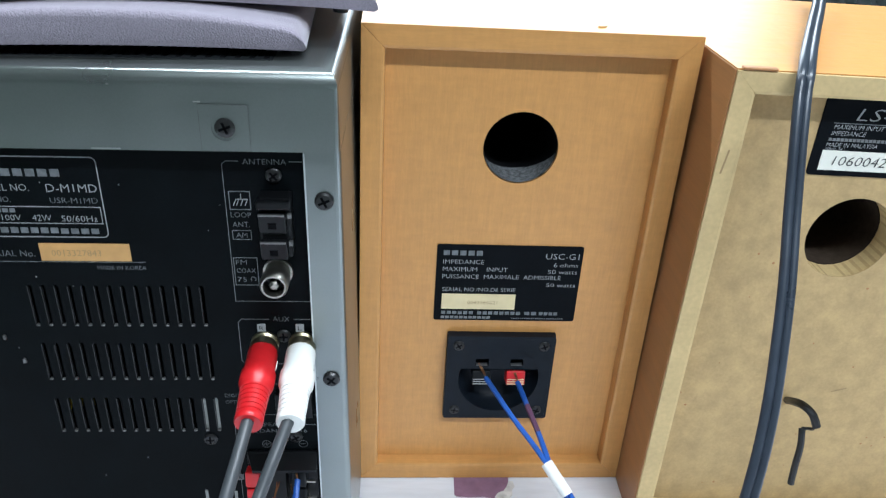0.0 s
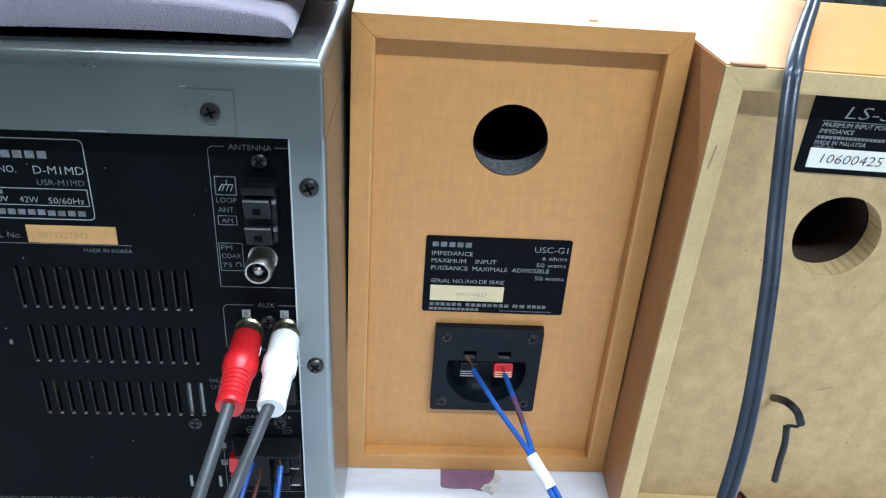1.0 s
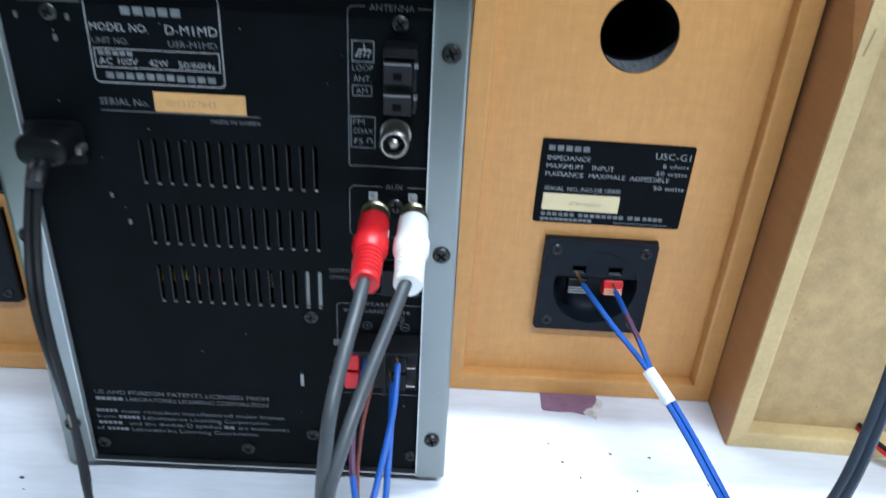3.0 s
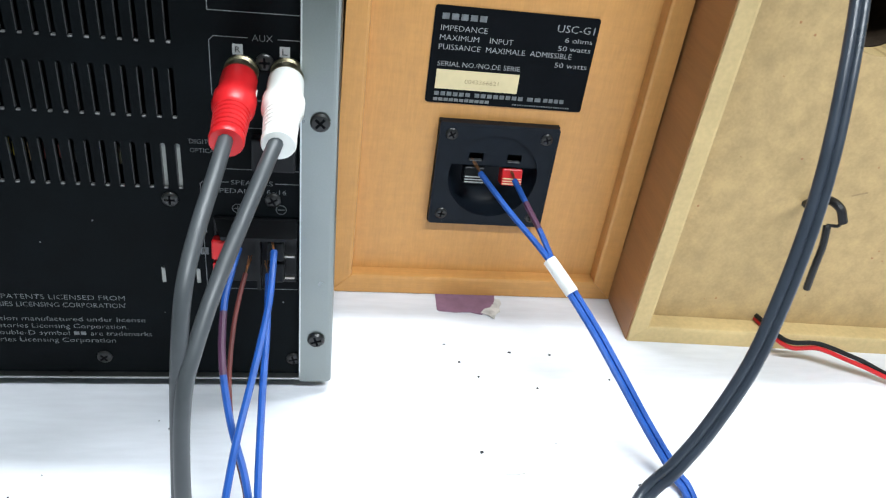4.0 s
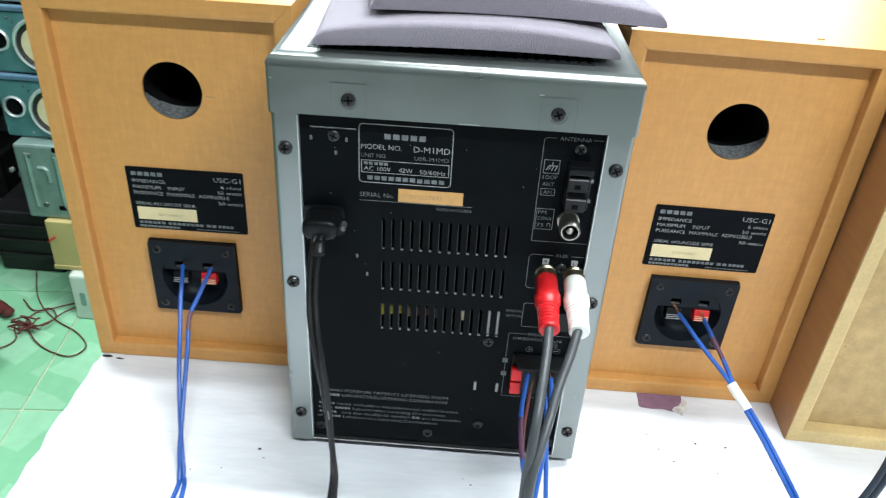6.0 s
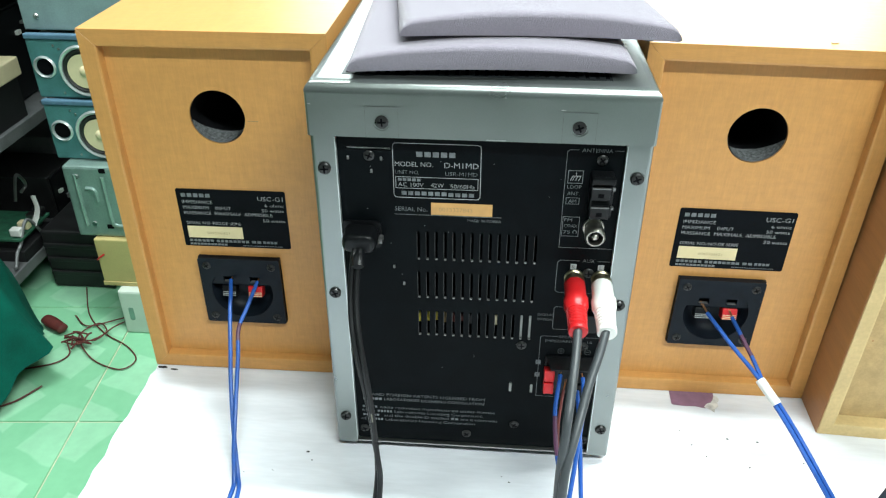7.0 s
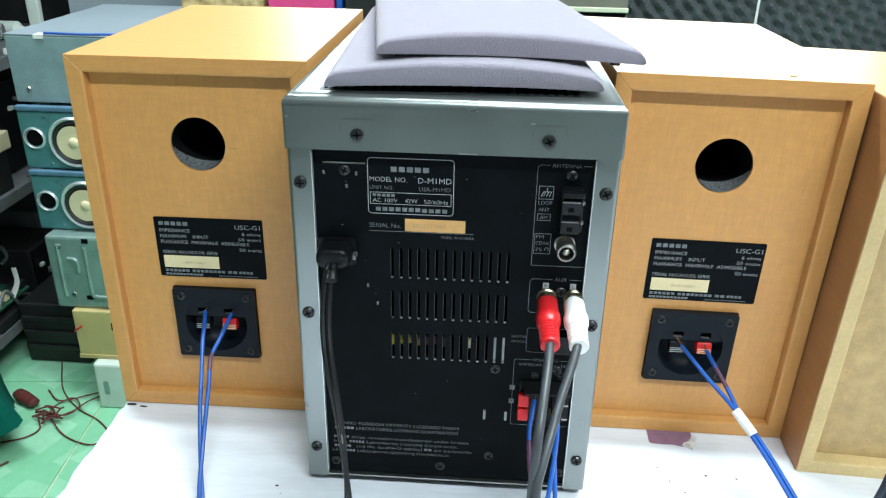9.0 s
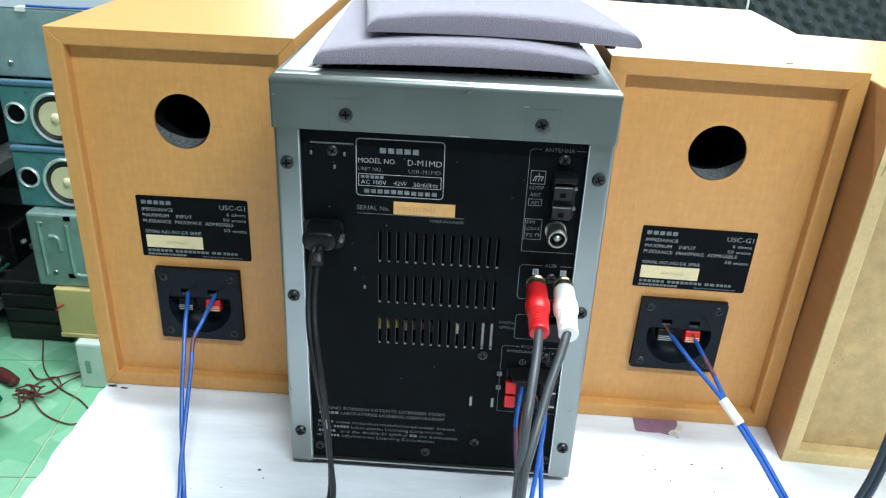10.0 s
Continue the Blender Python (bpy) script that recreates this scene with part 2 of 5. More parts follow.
def box(x0, x1, y0, y1, z0, z1, bevel=0.0, seg=2, bm=None):
    bm = bm or bmesh.new()
    v = [bm.verts.new((x, y, z)) for x in (x0, x1) for y in (y0, y1) for z in (z0, z1)]
    f = [bm.faces.new([v[i] for i in q]) for q in
         ((0, 1, 3, 2), (4, 6, 7, 5), (0, 4, 5, 1), (2, 3, 7, 6), (0, 2, 6, 4), (1, 5, 7, 3))]
    if bevel:
        bmesh.ops.bevel(bm, geom=list({e for q in f for e in q.edges}), offset=bevel, segments=seg, affect="EDGES", profile=0.5)
    return bm


def lathe(rings, n=20, bm=None, m=None, cap=True):
    """A turned shape along +z from (radius, height) rings."""
    bm = bm or bmesh.new()
    m = m or Matrix()
    loops = [[bm.verts.new(m @ Vector((r * math.cos(2 * math.pi * k / n), r * math.sin(2 * math.pi * k / n), h))) for k in range(n)]
             for r, h in rings]
    for a, b in zip(loops, loops[1:]):
        for k in range(n):
            bm.faces.new((a[k], a[(k + 1) % n], b[(k + 1) % n], b[k]))
    if cap:
        bm.faces.new(loops[0][::-1])
        bm.faces.new(loops[-1])
    return bm


OUT = Matrix.Rotation(radians(90), 4, "X")          # local +z becomes -y: out of a back panel


def at(x, y, z, turn=OUT):
    return Matrix.Translation((x, y, z)) @ turn


def circle(cx, cz, r, n=28, a0=0.0, a1=2 * math.pi, closed=False):
    k = n if closed is False else n + 1
    return [(cx + r * math.cos(a0 + (a1 - a0) * i / n), cz + r * math.sin(a0 + (a1 - a0) * i / n)) for i in range(k)]


def rect(x0, x1, z0, z1, r=0.0, n=3):
    if not r:
        return [(x0, z0), (x1, z0), (x1, z1), (x0, z1)]
    pts = []
    for cx, cz, a in ((x1 - r, z0 + r, -90), (x1 - r, z1 - r, 0), (x0 + r, z1 - r, 90), (x0 + r, z0 + r, 180)):
        pts += [(cx + r * math.cos(radians(a + 90 * i / n)), cz + r * math.sin(radians(a + 90 * i / n))) for i in range(n + 1)]
    return pts


def plate(outer, holes, y0, thick):
    """A flat plate facing -y at y0, with holes through it."""
    bm = bmesh.new()
    for loop in (outer, *holes):
        v = [bm.verts.new((x, y0, z)) for x, z in loop]
        for i in range(len(v)):
            bm.edges.new((v[i], v[(i + 1) % len(v)]))
    bmesh.ops.triangle_fill(bm, edges=bm.edges[:], use_beauty=True, use_dissolve=False, normal=(0, -1, 0))
    r = bmesh.ops.extrude_face_region(bm, geom=bm.faces[:])
    bmesh.ops.translate(bm, verts=[g for g in r["geom"] if isinstance(g, bmesh.types.BMVert)], vec=(0, thick, 0))
    bmesh.ops.recalc_face_normals(bm, faces=bm.faces[:])
    return bm


def smooth_path(pts, sub=8):
    """Catmull-Rom through the points."""
    p = [Vector(q) for q in pts]
    p = [2 * p[0] - p[1]] + p + [2 * p[-1] - p[-2]]
    out = []
    for i in range(1, len(p) - 2):
        for k in range(sub):
            t = k / sub
            a, b, c, d = p[i - 1:i + 3]
            out.append(0.5 * (2 * b + (c - a) * t + (2 * a - 5 * b + 4 * c - d) * t * t + (3 * b - a - 3 * c + d) * t ** 3))
    return out + [p[-2]]


def lie(q, r):
    """Lift a cord's point that would sink into the work table's board."""
    if TX0 < q.x < TX1 and TY0 < q.y < TY1 and -0.03 < q.z < board_z(q.x) + r + 0.0001:
        return Vector((q.x, q.y, board_z(q.x) + r + 0.0001))
    return q


def tube(pts, r, n=8, sub=8, bm=None, shift=(0.0, 0.0), squash=1.0):
    """A round cord along a smooth path; shift moves it sideways across the path, for twin cords."""
    bm = bm or bmesh.new()
    path = [lie(q, r) for q in smooth_path(pts, sub)]
    side, loops = None, []
    for i, q in enumerate(path):
        d = (path[min(i + 1, len(path) - 1)] - path[max(i - 1, 0)]).normalized()
        side = d.cross(Vector((0, -0.5, 1.0))) if side is None or shift[0] else side - d * side.dot(d)
        side.normalize()
        up = d.cross(side)
        c = q + side * shift[0] + up * shift[1]
        loops.append([bm.verts.new(c + r * (math.cos(2 * math.pi * k / n) * side + squash * math.sin(2 * math.pi * k / n) * up)) for k in range(n)])
    for a, b in zip(loops, loops[1:]):
        for k in range(n):
            bm.faces.new((a[k], a[(k + 1) % n], b[(k + 1) % n], b[k]))
    bm.faces.new(loops[0][::-1]), bm.faces.new(loops[-1])
    bmesh.ops.recalc_face_normals(bm, faces=bm.faces[:])
    return bm


FACE = Matrix.Rotation(radians(90), 4, "X")


def text(words, x, y, z, high, wide, mat, parent, align="l", name="lettering", slant=0.0):
    """Printed words on a plane facing -y: cap height and width in metres, z the baseline."""
    cu = bpy.data.curves.new(name, "FONT")
    cu.body, cu.size, cu.resolution_u, cu.shear, cu.offset = words, 1.0, 2, slant, -0.010
    tmp = bpy.data.objects.new("tmp", cu)
    scene.collection.objects.link(tmp)
    me = bpy.data.meshes.new_from_object(tmp.evaluated_get(bpy.context.evaluated_depsgraph_get()))
    bpy.data.objects.remove(tmp)
    bpy.data.curves.remove(cu)
    co = np.array([v.co[:] for v in me.vertices])
    lo, hi = co.min(0), co.max(0)
    sx, sy = wide / (hi[0] - lo[0]), high / 0.70
    off = {"l": 0.0, "r": -wide, "c": -wide / 2}[align]
    me.transform(Matrix.Translation((x + off, y, z)) @ FACE @ Matrix.Diagonal((sx, sy, 1, 1)) @ Matrix.Translation((-lo[0], 0, 0)))
    me.name = name
    me.materials.append(mat)
    ob = new(name, me)
    ob.parent = parent
    return ob


def bars(spans, y, z0, z1, mat, parent, name="print_bar"):
    """Plain bars in place of unread print or a maker's mark."""
    bm = bmesh.new()
    for x0, x1 in spans:
        h = 0.0 if name == "marker" else (z1 - z0) * 0.14
        box(x0, x1, y - 0.00012, y + 0.0001, z0 + h, z1 - h, bm=bm)
    return tagged(part(name, bm, mat, parent), kind="stuff")


def mark_word(x0, x1, z0, z1, count, y, mat, parent):
    """A maker's mark as a row of plain blocks, one for a letter."""
    return bars(block_word(x0, x1, count, 0.26), y, z0, z1, mat, parent, "maker_mark")


def block_word(x0, x1, count, gap=0.34):
    w = (x1 - x0) / (count - gap)
    return [(x0 + i * w, x0 + i * w + w * (1 - gap)) for i in range(count)]


def outline(pts, w, y, mat, parent, name="printed_frame", closed=True):
    """A printed line along pts (x, z)."""
    bm = bmesh.new()
    n = len(pts)
    for i in range(n if closed else n - 1):
        a, b = Vector(pts[i]), Vector(pts[(i + 1) % n])
        d = (b - a).normalized()
        s = Vector((-d.y, d.x)) * w / 2
        e = d * w / 2
        q = [a - e - s, b + e - s, b + e + s, a - e + s]
        v = [bm.verts.new((p.x, y, p.y)) for p in q]
        bm.faces.new(v)
    bmesh.ops.recalc_face_normals(bm, faces=bm.faces[:])
    return part(name, bm, mat, parent)


def screw(parent, x, y, z, r=0.0042, mat=None, high=0.0016):
    """A crosshead screw, its head out towards -y."""
    m = at(x, y, z, OUT @ Matrix.Rotation(x * 97 + z * 53, 4, "Z"))
    head = part("screw", lathe([(r, -0.001), (r, high * 0.4), (r * 0.8, high * 0.9), (r * 0.45, high)], 16, m=m), mat or SCREW, parent, smooth=True)
    bm = bmesh.new()
    for a, b in ((0.62, 0.13), (0.13, 0.62)):
        box(-r * a, r * a, -r * b, r * b, high * 0.9, high + 0.0001, bm=bm)
    bm.transform(m)
    part("cross_slot", bm, DARK, head)
    return head


# ---- room ----
FLOOR_Z = -0.75
X0, X1, Y0, Y1, TOP = -2.0, 2.2, -2.0, 2.6, 1.9


def wall(name, *size):
    return tagged(part(name, box(*size), WALL), "plain pale painted workshop wall", "wall", kind="structure")


tagged(part("wall_north", plate(rect(X0, X1, FLOOR_Z, TOP), [rect(*WIN)], Y1, 0.1), WALL), "plain pale painted workshop wall with a window", "wall", kind="structure")
window = thing("window_1", "plain white framed window in the far wall", "window", kind="structure")
wx0, wx1, wz0, wz1 = WIN
part("window_frame", plate(rect(wx0 - 0.03, wx1 + 0.03, wz0 - 0.03, wz1 + 0.03), [rect(wx0 + 0.02, wx1 - 0.02, wz0 + 0.02, wz1 - 0.02)], Y1 - 0.012, 0.011), WHITE, window)
part("window_sill", box(wx0 - 0.05, wx1 + 0.05, Y1 - 0.06, Y1 - 0.013, wz0 - 0.055, wz0 - 0.031, 0.003), WHITE, window)
wall("wall_south", X0, X1, Y0 - 0.1, Y0, FLOOR_Z, TOP)
wall("wall_west", X0 - 0.1, X0, Y0 - 0.1, Y1 + 0.1, FLOOR_Z, TOP)
wall("wall_east", X1, X1 + 0.1, Y0 - 0.1, Y1 + 0.1, FLOOR_Z, TOP)
tagged(part("ceiling", box(X0 - 0.1, X1 + 0.1, Y0 - 0.1, Y1 + 0.1, TOP, TOP + 0.1), CEIL), "plain white painted ceiling", "ceiling", kind="structure")
floor = tagged(part("floor", box(X0 - 0.1, X1 + 0.1, Y0 - 0.1, Y1 + 0.1, FLOOR_Z - 0.1, FLOOR_Z - 0.004), GROUT),
               "green glazed tile floor with cream joints", "floor", kind="structure")

for (lx, ly, lz), size, power in TUBES:
    lamp = thing("tube_lamp", "unseen white fluorescent tube fitting under the ceiling", "lamp", pose(lx, ly, lz))
    part("housing", box(-size / 2 - 0.03, size / 2 + 0.03, -0.04, 0.04, 0.03, TOP - lz - 0.002, 0.004), WHITE, lamp)

# ---- table ----
TX0, TX1, TY0, TY1 = -0.2455, 1.0, -0.44, 0.46
table = thing("work_table", "white painted work table with scuffed top and chipped dark edge", "table", pose(0, 0, FLOOR_Z))
H = -FLOOR_Z


def board_z(x):
    """Height of the sagging board's top over the table's nominal height."""
    return float(np.interp(x, (0.085, 0.243, 0.43), (0.0022, -0.0011, -0.0065)))


def table_top():
    rng = random.Random(5)
    left = []
    y = TY0
    while y < TY1:
        left.append((TX0 + rng.uniform(-0.0018, 0.0014), y))
        y += rng.uniform(0.004, 0.016)
    bm = bmesh.new()
    cuts = [(bm.verts.new((x, TY0, H + board_z(x))), bm.verts.new((x, TY1, H + board_z(x)))) for x in (0.085, 0.243, 0.43, TX1)]
    bm.faces.new([bm.verts.new((x, yy, H + board_z(x))) for x, yy in left + [(TX0, TY1)]] + [cuts[0][1], cuts[0][0]])
    for (n0, f0), (n1, f1) in zip(cuts, cuts[1:]):
        bm.faces.new((n0, f0, f1, n1))
    bmesh.ops.recalc_face_normals(bm, faces=bm.faces[:])
    r = bmesh.ops.extrude_face_region(bm, geom=bm.faces[:])
    bmesh.ops.translate(bm, verts=[g for g in r["geom"] if isinstance(g, bmesh.types.BMVert)], vec=(0, 0, -0.018))
    bmesh.ops.recalc_face_normals(bm, faces=bm.faces[:])
    return bm


part("tabletop", table_top(), TABLE, table)
part("edge_band", box(TX0 + 0.0012, 0.08, TY0 + 0.001, TY1 - 0.001, H - 0.022, H - 0.0162), SOOT, table, "worn black edge of the board")
for x in (TX0 + 0.06, TX1 - 0.06):
    for y in (TY0 + 0.06, TY1 - 0.06):
        part("leg", box(x - 0.02, x + 0.02, y - 0.02, y + 0.02, 0, H - 0.024, 0.002), SHELF, table)


def blot(name, pts, mat, parent, lift, label=""):
    """A thin ragged flake lying on the board."""
    bm = bmesh.new()
    f = bm.faces.new([bm.verts.new((x, y, H + board_z(x) + lift)) for x, y in pts])
    if f.normal.z < 0:
        f.normal_flip()
    r = bmesh.ops.extrude_face_region(bm, geom=[f])
    bmesh.ops.translate(bm, verts=[g for g in r["geom"] if isinstance(g, bmesh.types.BMVert)], vec=(0, 0, 0.0002))
    bmesh.ops.recalc_face_normals(bm, faces=bm.faces[:])
    return part(name, bm, mat, parent, label)


def ragged(cx, cy, rx, ry, seed, n=14, rough=0.35):
    rng = random.Random(seed)
    return [(cx + rx * math.cos(2 * math.pi * k / n) * rng.uniform(1 - rough, 1), cy + ry * math.sin(2 * math.pi * k / n) * rng.uniform(1 - rough, 1))
            for k in range(n)]


blot("bare_patch", [(0.1438, 0.090), (0.1432, 0.0625), (0.1445, 0.0612), (0.152, 0.0606), (0.160, 0.0612), (0.1665, 0.0595), (0.170, 0.062),
                    (0.1725, 0.066), (0.1748, 0.0695), (0.1755, 0.074), (0.1765, 0.090)], PURPLE, table, 0.0002, "purple patch where white paint has flaked off")
blot("paint_flake", [(0.166, 0.0605), (0.1685, 0.064), (0.1718, 0.0655), (0.174, 0.069), (0.1755, 0.0735), (0.178, 0.073), (0.1785, 0.069),
                     (0.1768, 0.066), (0.1765, 0.062), (0.174, 0.0595), (0.1725, 0.0555), (0.170, 0.0585)], TABLE_CHIP, table, 0.0006, "curled flake of white paint")
blot("ink_mark", ragged(-0.2405, 0.0712, 0.0045, 0.0016, 3), SOOT, table, 0.0002, "blue-black ink smear")
blot("ink_mark", ragged(-0.231, 0.0695, 0.0042, 0.0010, 8), SOOT, table, 0.0002)
rng = random.Random(11)
for k in range(34):
    x, y, r = rng.uniform(-0.22, 0.40), rng.uniform(-0.09, 0.06), rng.choice((0.0003, 0.0005, 0.0005, 0.0009))
    if -0.1 < x < 0.1 and y > -0.01:
        continue
    blot("dirt_speck", ragged(x, y, r * rng.uniform(1, 2.2), r, k, 8), SOOT, table, 0.0002)
for k, (x, y) in enumerate(((0.176, 0.030), (0.196, 0.029), (0.150, 0.022), (0.158, 0.012), (0.185, 0.005), (0.222, 0.012))):
    blot("dirt_speck", ragged(x, y, 0.0011 - 0.0001 * k, 0.0007, 60 + k, 8), SOOT, table, 0.0002)
for x, y, rx, ry in ((-0.12, -0.054, 0.004, 0.0022), (0.165, -0.045, 0.006, 0.0015)):
    blot("chip_mark", ragged(x, y, rx, ry, 7), TABLE_CHIP, table, 0.0002)

# ---- bookshelf speakers ----
SW, SH, SD, RIM, IN = 0.1522, 0.2595, 0.226, 0.0108, 0.0076


def prism(end, y0, y1):
    """A bar along y from its end outline (x, z)."""
    bm = bmesh.new()
    a = [bm.verts.new((x, y0, z)) for x, z in end]
    b = [bm.verts.new((x, y1, z)) for x, z in end]
    n = len(end)
    bm.faces.new(a), bm.faces.new(b[::-1])
    for k in range(n):
        bm.faces.new((a[k], b[k], b[(k + 1) % n], a[(k + 1) % n]))
    bmesh.ops.recalc_face_normals(bm, faces=bm.faces[:])
    inner = [e for e in bm.edges if set(e.verts) == {a[2], a[3]}]
    bmesh.ops.bevel(bm, geom=[e for e in bm.edges if e not in inner], offset=0.00015, segments=1, affect="EDGES")
    rim = [e for e in bm.edges if all(abs(v.co.y - y0) < 1e-6 for v in e.verts)]
    mid = Vector((sum(q[0] for q in end[2:]) / 2, y0, sum(q[1] for q in end[2:]) / 2))
    near = min(rim, key=lambda e: ((e.verts[0].co + e.verts[1].co) / 2 - mid).length)
    bmesh.ops.bevel(bm, geom=[near], offset=0.0016, segments=2, affect="EDGES", profile=0.6)
    return bm


def terminal_cup(parent, y):
    """Push terminals in a square plate with a bowl."""
    cx, cz, w, h = SW / 2, 0.0700, 0.0585, 0.0550
    px, pz = cx - w / 2, cz + h / 2
    chord, r = pz - 0.0222, 0.0222
    a = math.asin((chord - cz) / r)
    ring = circle(cx, cz, r, 40)
    face = plate(rect(px, px + w, pz - h, pz, 0.0015), [ring], y - 0.0050, 0.0048)
    cup = part("terminal_cup", face, CUPMAT, parent, "charcoal plastic push terminal plate")
    lip = bmesh.new()
    o, i2 = rect(px, px + w, pz - h, pz), rect(px + 0.0012, px + w - 0.0012, pz - h + 0.0012, pz - 0.0016)
    lo = [lip.verts.new((x, y - 0.0030, z)) for x, z in o]
    hi = [lip.verts.new((x, y - 0.0051, z)) for x, z in i2]
    bk = [lip.verts.new((x, y + 0.0002, z)) for x, z in o]
    for k in range(4):
        lip.faces.new((lo[k], lo[(k + 1) % 4], hi[(k + 1) % 4], hi[k]))
        lip.faces.new((bk[k], bk[(k + 1) % 4], lo[(k + 1) % 4], lo[k]))
    bmesh.ops.recalc_face_normals(lip, faces=lip.faces[:])
    part("bevelled_rim", lip, CUPMAT, cup)
    ledge = circle(cx, cz, r, 20, a, math.pi - a, True)
    wells = [rect(cx + q - 0.0036, cx + q + 0.0036, pz - 0.0200, pz - 0.0155) for q in (-0.0095, 0.0095)]
    part("upper_ledge", plate(ledge, wells, y - 0.0036, 0.0034), CUPMAT, cup, "recessed half disc over the levers")
    bowl = circle(cx, cz, r, 26, math.pi - a, 2 * math.pi + a, True)
    bm = bmesh.new()
    loops = []
    for q, d in ((1.0, -0.0040), (0.95, 0.002), (0.80, 0.0070), (0.5, 0.0095), (0.25, 0.0102)):
        loops.append([bm.verts.new((cx + (x - cx) * q, y + d, cz - 0.003 + (z - cz + 0.003) * q)) for x, z in bowl])
    n = len(bowl)
    for p, q in zip(loops, loops[1:]):
        for k in range(n):
            bm.faces.new((p[k], p[(k + 1) % n], q[(k + 1) % n], q[k]))
    bm.faces.new(loops[-1])
    bmesh.ops.recalc_face_normals(bm, faces=bm.faces[:])
    part("bowl", bm, CUPMAT, cup, "deep charcoal plastic bowl", True)
    for s, mat, lab in ((-0.0095, PLASTIC, "black push lever with pale stripes"), (0.0095, RED, "red push lever")):
        b2 = box(-0.0052, 0.0052, 0, 0.0075, -0.0085, 0, 0.0008)
        b2.transform(Matrix.Translation((cx + s, y - 0.0044, pz - 0.0228)) @ Matrix.Rotation(radians(-14), 4, "X"))
        part("lever", b2, mat, cup, lab)
        b3 = bmesh.new()
        for k in (0, 1, 2):
            box(-0.0047, 0.0047, -0.0003, 0.0002, -0.0052 - k * 0.0013, -0.0047 - k * 0.0013, bm=b3)
        b3.transform(Matrix.Translation((cx + s, y - 0.0044, pz - 0.0228)) @ Matrix.Rotation(radians(-14), 4, "X"))
        part("lever_rib", b3, DULL_WHITE if mat is PLASTIC else STICKER, cup)
        part("contact_spring", box(cx + s - 0.003, cx + s + 0.003, y - 0.0034, y - 0.0014, pz - 0.0206, pz - 0.0196), LIP, cup)
        part("socket_well", box(cx + s - 0.0042, cx + s + 0.0042, y + 0.0012, y + 0.009, pz - 0.021, pz - 0.015), DARK, cup)
    for sx in (-1, 1):
        for sz in (-1, 1):
            screw(cup, cx + sx * 0.0232, y - 0.0048, cz + sz * 0.0216, 0.0030, SCREW, 0.0012)
    return cup


def maker_label(parent, y):
    """The printed plate on the back; all positions by the plate's own width and height."""
    x0, w, z1, h = SW / 2 - 0.0373, 0.0754, 0.1500, 0.0450
    lab = part("rating_label", plate(rect(x0, x0 + w, z1 - h, z1, 0.0012), [], y - 0.0005, 0.0005), LABEL, parent, "black rating label with white print")
    yy = y - 0.00062

    def row(words, u0, u1, v, cap, mat=INK):
        text(words, x0 + u0 * w, yy, z1 - v * h, cap, (u1 - u0) * w, mat, lab)

    mark_word(x0 + 0.045 * w, x0 + 0.31 * w, z1 - 0.145 * h, z1 - 0.062 * h, 5, yy, INK_DIM, lab)
    row("USC-G1", 0.745, 0.975, 0.165, 0.0034)
    row("IMPEDANCE", 0.045, 0.325, 0.245, 0.0025)
    row("6 ohms", 0.805, 0.975, 0.265, 0.0024)
    row("MAXIMUM    INPUT", 0.045, 0.49, 0.34, 0.0025)
    row("50 watts", 0.77, 0.975, 0.355, 0.0024)
    row("PUISSANCE  MAXIMALE  ADMISSIBLE", 0.045, 0.865, 0.435, 0.0025)
    row("50 watts", 0.77, 0.975, 0.53, 0.0024)
    row("SERIAL NO./NO.DE SERIE", 0.05, 0.56, 0.605, 0.0023)
    st = part("serial_sticker", plate(rect(x0 + 0.05 * w, x0 + 0.565 * w, z1 - 0.845 * h, z1 - 0.64 * h), [], yy - 0.0001, 0.0002), STICKER, lab)
    text("0043366621", x0 + 0.23 * w, yy - 0.0002, z1 - 0.775 * h, 0.0021, 0.21 * w, STICKER_INK, st)
    for u, v, n in ((0.052, 0.275, 6), (0.305, 0.61, 8), (0.64, 0.725, 2), (0.745, 0.875, 4)):
        mark_word(x0 + u * w, x0 + v * w, z1 - 0.925 * h, z1 - 0.868 * h, n, yy, INK_DIM, lab)
    bars(block_word(x0 + 0.05 * w, x0 + 0.40 * w, 11, 0.2), yy, z1 - 0.982 * h, z1 - 0.938 * h, INK_BAR, lab)
    bars(block_word(x0 + 0.55 * w, x0 + 0.92 * w, 24, 0.35), yy, z1 - 0.975 * h, z1 - 0.958 * h, INK_DIM, lab)


